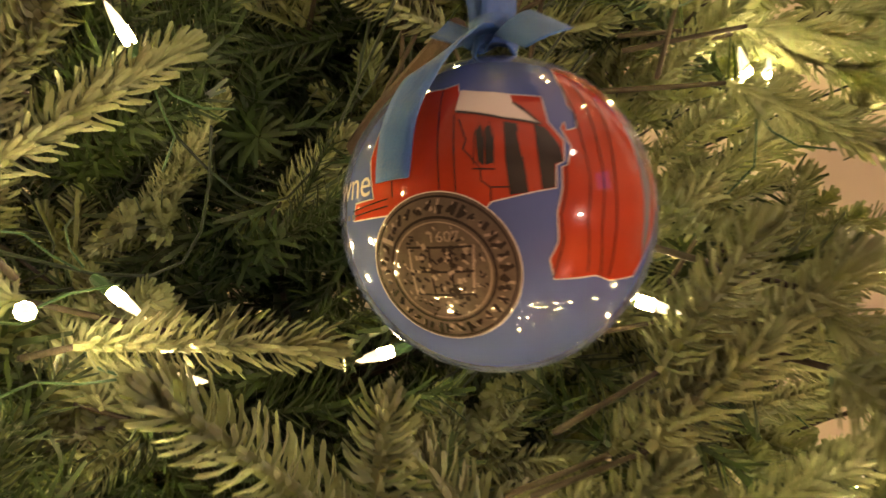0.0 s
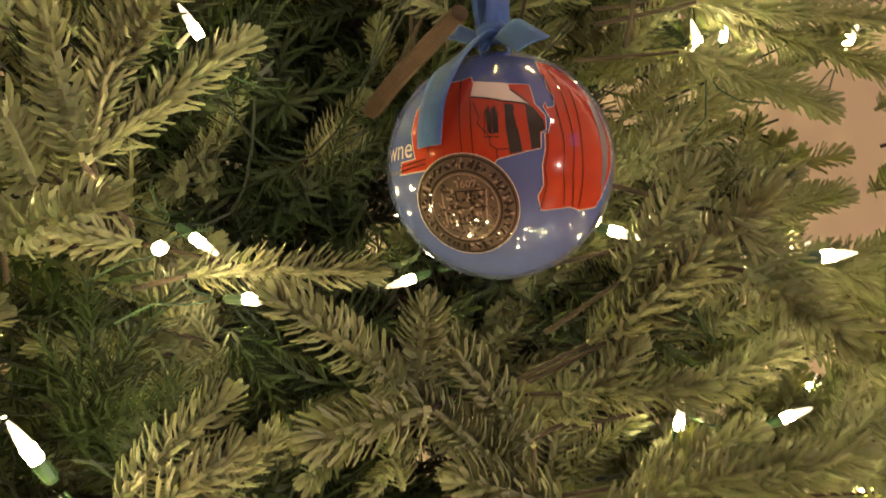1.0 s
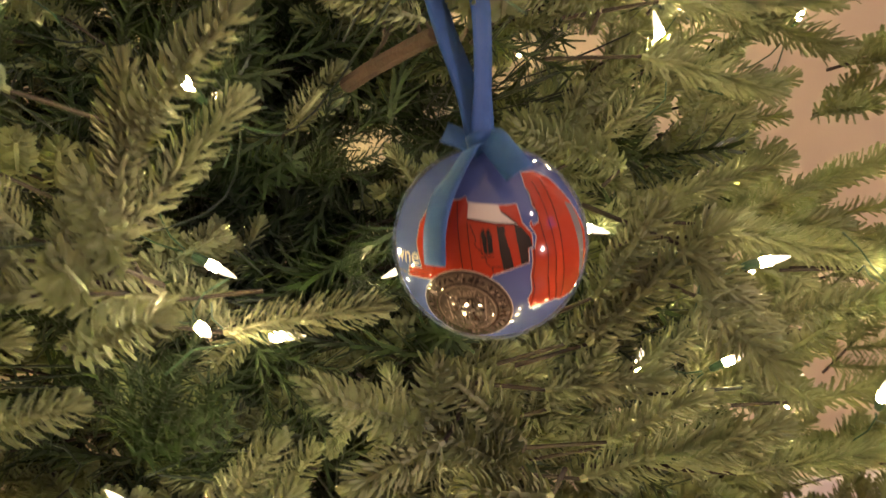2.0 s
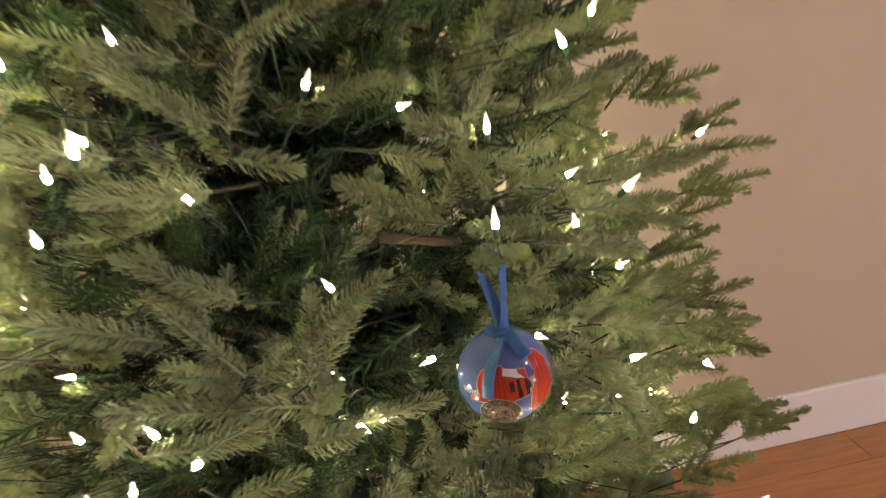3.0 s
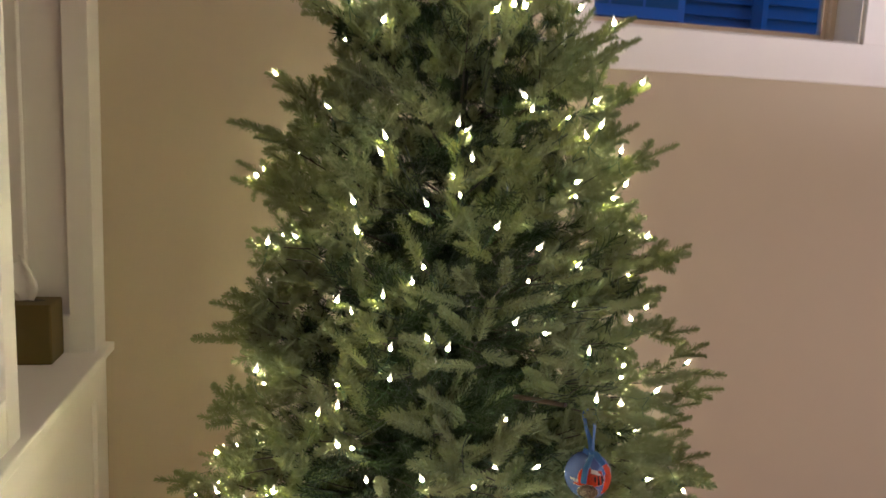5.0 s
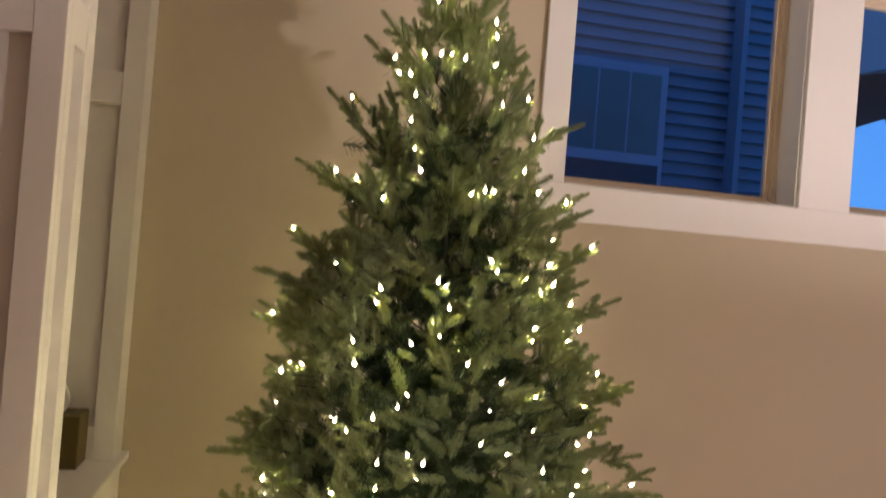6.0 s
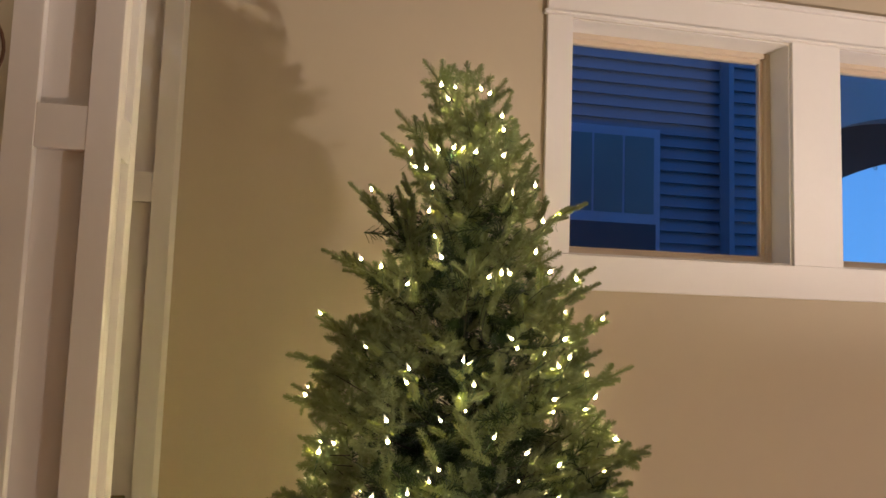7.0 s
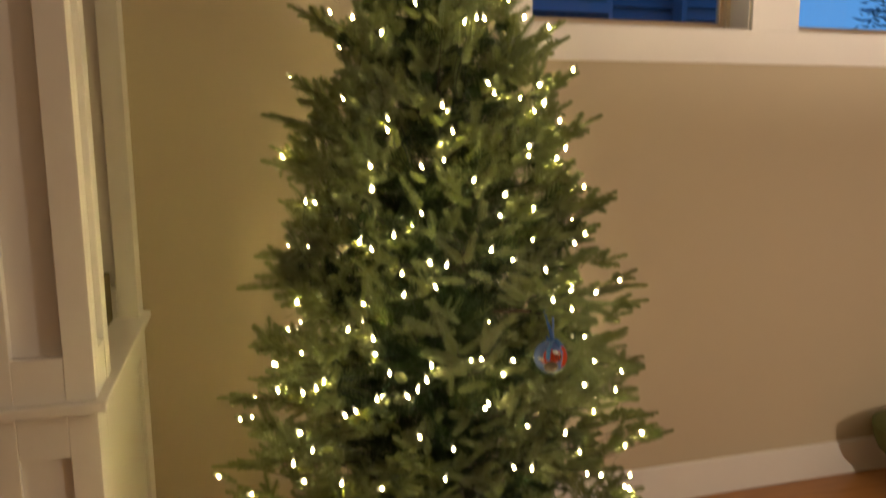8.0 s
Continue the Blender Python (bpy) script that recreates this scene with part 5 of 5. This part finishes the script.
def lettering(text, lon, lat, height, stretch, material, lift, name, tilt=0.0):
    """Words in the built-in font, laid on the ball; height in degrees."""
    data = bpy.data.curves.new(name, "FONT")
    data.body, data.align_x, data.size = text, "CENTER", 1.0
    data.resolution_u = 4
    ob = new(name, data)
    me = bpy.data.meshes.new_from_object(ob.evaluated_get(bpy.context.evaluated_depsgraph_get()))
    bpy.data.objects.remove(ob)
    t = math.radians(tilt)
    for v in me.vertices:
        x, y = v.co.x * height * stretch, v.co.y * height
        x, y = x * math.cos(t) - y * math.sin(t), x * math.sin(t) + y * math.cos(t)
        v.co = on_ball(lon + x / math.cos(math.radians(lat)), lat + y, lift)
    me.materials.clear()
    me.materials.append(material)
    o = new(name, me)
    o.parent = ball
    return o


lettering("1607", CLON + 2.5, CLAT + 9.6, 4.6, 1.1, COIN_PALE, 0.00040, "coin_year")
lettering("wne", -57.5, 2.6, 13.5, 1.0, PRINT_WHITE, 0.00034, "lettering")
for k in range(5):
    drawn("small_print", ((-74 + 4 * k, -3.2), (-71.4 + 4 * k, -3.4)), 1.6, PRINT_GREY, 0.00034)


# ---- the ribbon ----
def ribbon(name, points, across, width, label="", twist=0.0):
    """A satin band along points; across: the band's cross direction at each point."""
    P = [Vector(p) for p in points]
    A = [Vector(a).normalized() for a in across]
    fine, cross = [], []
    for i in range(len(P) - 1):
        p0, p1, p2, p3 = P[max(i - 1, 0)], P[i], P[i + 1], P[min(i + 2, len(P) - 1)]
        for k in range(8):
            t = k / 8
            fine.append(0.5 * ((2 * p1) + (p2 - p0) * t + (2 * p0 - 5 * p1 + 4 * p2 - p3) * t * t + (3 * p1 - p0 - 3 * p2 + p3) * t ** 3))
            cross.append(A[i].lerp(A[i + 1], t).normalized())
    fine.append(P[-1])
    cross.append(A[-1])
    bm, prev = bmesh.new(), None
    for k, (p, a) in enumerate(zip(fine, cross)):
        d = (fine[min(k + 1, len(fine) - 1)] - fine[max(k - 1, 0)]).normalized()
        a = (a - d * a.dot(d)).normalized()
        n = d.cross(a)
        row = []
        for u in (-1, -0.5, 0, 0.5, 1):
            q = p + a * u * width / 2 + n * 0.0005 * (1 - u * u)
            row.append(bm.verts.new(q + n * 0.00018))
        low = [bm.verts.new(v.co - n * 0.00036) for v in row]
        loop = row + low[::-1]
        if prev:
            for j in range(10):
                bm.faces.new((prev[j], prev[(j + 1) % 10], loop[(j + 1) % 10], loop[j]))
        else:
            bm.faces.new(loop[::-1])
        prev = loop
    bm.faces.new(prev)
    bmesh.ops.recalc_face_normals(bm, faces=bm.faces[:])
    return part(name, bm, RIBBON, orn, label, True)


K = Vector((-0.001, -0.010, OR + 0.0005))
band = 0.0096
ribbon("ribbon_leg", (K + Vector((0.0, 0, 0.001)), K + Vector((-0.002, 0.004, 0.020)), K + Vector((-0.008, 0.012, 0.044)), K + Vector((-0.011, 0.016, 0.062))), ((1, 0, 0), (1, 0.3, 0), (1, 0.7, 0.1), (1, 0.6, 0.1)), band, "blue satin hanging loop")
ribbon("ribbon_leg", (K + Vector((0.001, 0.001, 0.001)), K + Vector((0.0035, 0.004, 0.020)), K + Vector((0.006, 0.010, 0.044)), K + Vector((0.006, 0.016, 0.062))), ((1, 0.1, 0), (0.7, 0.7, 0), (0.8, 0.7, 0), (1, 0.5, 0)), band)
ribbon("ribbon_leg", (K + Vector((-0.011, 0.016, 0.062)), K + Vector((-0.003, 0.022, 0.067)), K + Vector((0.006, 0.016, 0.062))), ((0, 1, 0.1), (0, 1, 0), (0, 1, -0.1)), band)
ribbon("ribbon_tail", (K + Vector((0, -0.001, 0)), K + Vector((-0.004, -0.008, 0.0005)), on_ball(-23, 52, 0.0045), on_ball(-29.5, 37, 0.0046), on_ball(-31.5, 21, 0.0046), on_ball(-32, 4.5, 0.0040)), ((0.3, -0.8, 0.2), (0.6, -0.6, 0.3), (0.75, -0.3, 0.5), (0.9, -0.4, 0.25), (0.8, -0.5, 0.25), (0.60, -0.4, 0.70)), band * 0.98, "blue satin ribbon end")
ribbon("ribbon_tail", (K + Vector((0, -0.001, 0.001)), K + Vector((0.004, -0.007, 0.003)), K + Vector((0.007, -0.015, -0.001)), K + Vector((0.011, -0.025, -0.007))), ((0.5, 0.3, 0.8), (0.65, 0.35, 0.65), (0.7, 0.35, 0.6), (0.75, 0.35, 0.5)), band * 1.12)
ribbon("bow_loop", (K, K + Vector((-0.005, 0.002, 0.003)), K + Vector((-0.0125, 0.004, 0.0065))), ((0.2, 0.7, 0.7), (0.3, 0.7, 0.6), (0.5, 0.6, 0.6)), band)
ribbon("knot", (K + Vector((-0.004, -0.001, -0.002)), K + Vector((-0.003, -0.0045, 0.002)), K + Vector((0.003, -0.0045, 0.003)), K + Vector((0.006, 0.001, 0.000))), ((0, -0.2, 1), (0, -0.1, 1), (0, -0.1, 1), (0, 0.2, 1)), band * 0.72, "blue satin knot")

# ---- the footstool at the window wall ----
stool = thing("footstool", (2.142, 1.07, 0.0), "low round olive green upholstered footstool by the wall", "footstool")
part("cushion", lathe(((0.13, 0.14), (0.15, 0.19), (0.19, 0.232), (0.24, 0.252), (0.275, 0.256), (0.295, 0.250), (0.305, 0.225), (0.31, 0.10)), 40), UPHOLSTERY, stool, "olive green cushion", True)
part("piping", tube([(math.cos(k * math.pi / 20) * 0.254, math.sin(k * math.pi / 20) * 0.254, 0.289) for k in range(41)], 0.004, 6), UPHOLSTERY, stool)
part("base_ring", lathe(((0.105, 0.15), (0.11, 0.165), (0.125, 0.165), (0.13, 0.15)), 32), BOX_WOOD, stool)
for k in range(4):
    a = math.pi / 4 + k * math.pi / 2
    part("leg", tube([(math.cos(a) * 0.13, math.sin(a) * 0.13, 0.11), (math.cos(a) * 0.16, math.sin(a) * 0.16, 0.0)], 0.015, 8, 0.7), BOX_WOOD, stool)

# ---- the floor's planks ----
plank_rng = random.Random(21)
PLANK_W, plank_meshes = 0.127, []
for long in (1.9, 1.52, 1.22):
    bm = box((0.0, 0.0, -0.006), (long - 0.0012, PLANK_W - 0.0012, 0.0), 0.0010)
    plank_meshes.append((long, mesh_of("plank", bm, OAK)))
for row in range(42):
    y, x = -3.988 + row * PLANK_W, -4.2 - plank_rng.uniform(0.0, 0.1)
    while x < 4.55:
        long, me = plank_rng.choice(plank_meshes)
        ob = new("plank", me)
        ob.parent = FLOOR
        ob.location = (x, y, 0.0)
        x += long
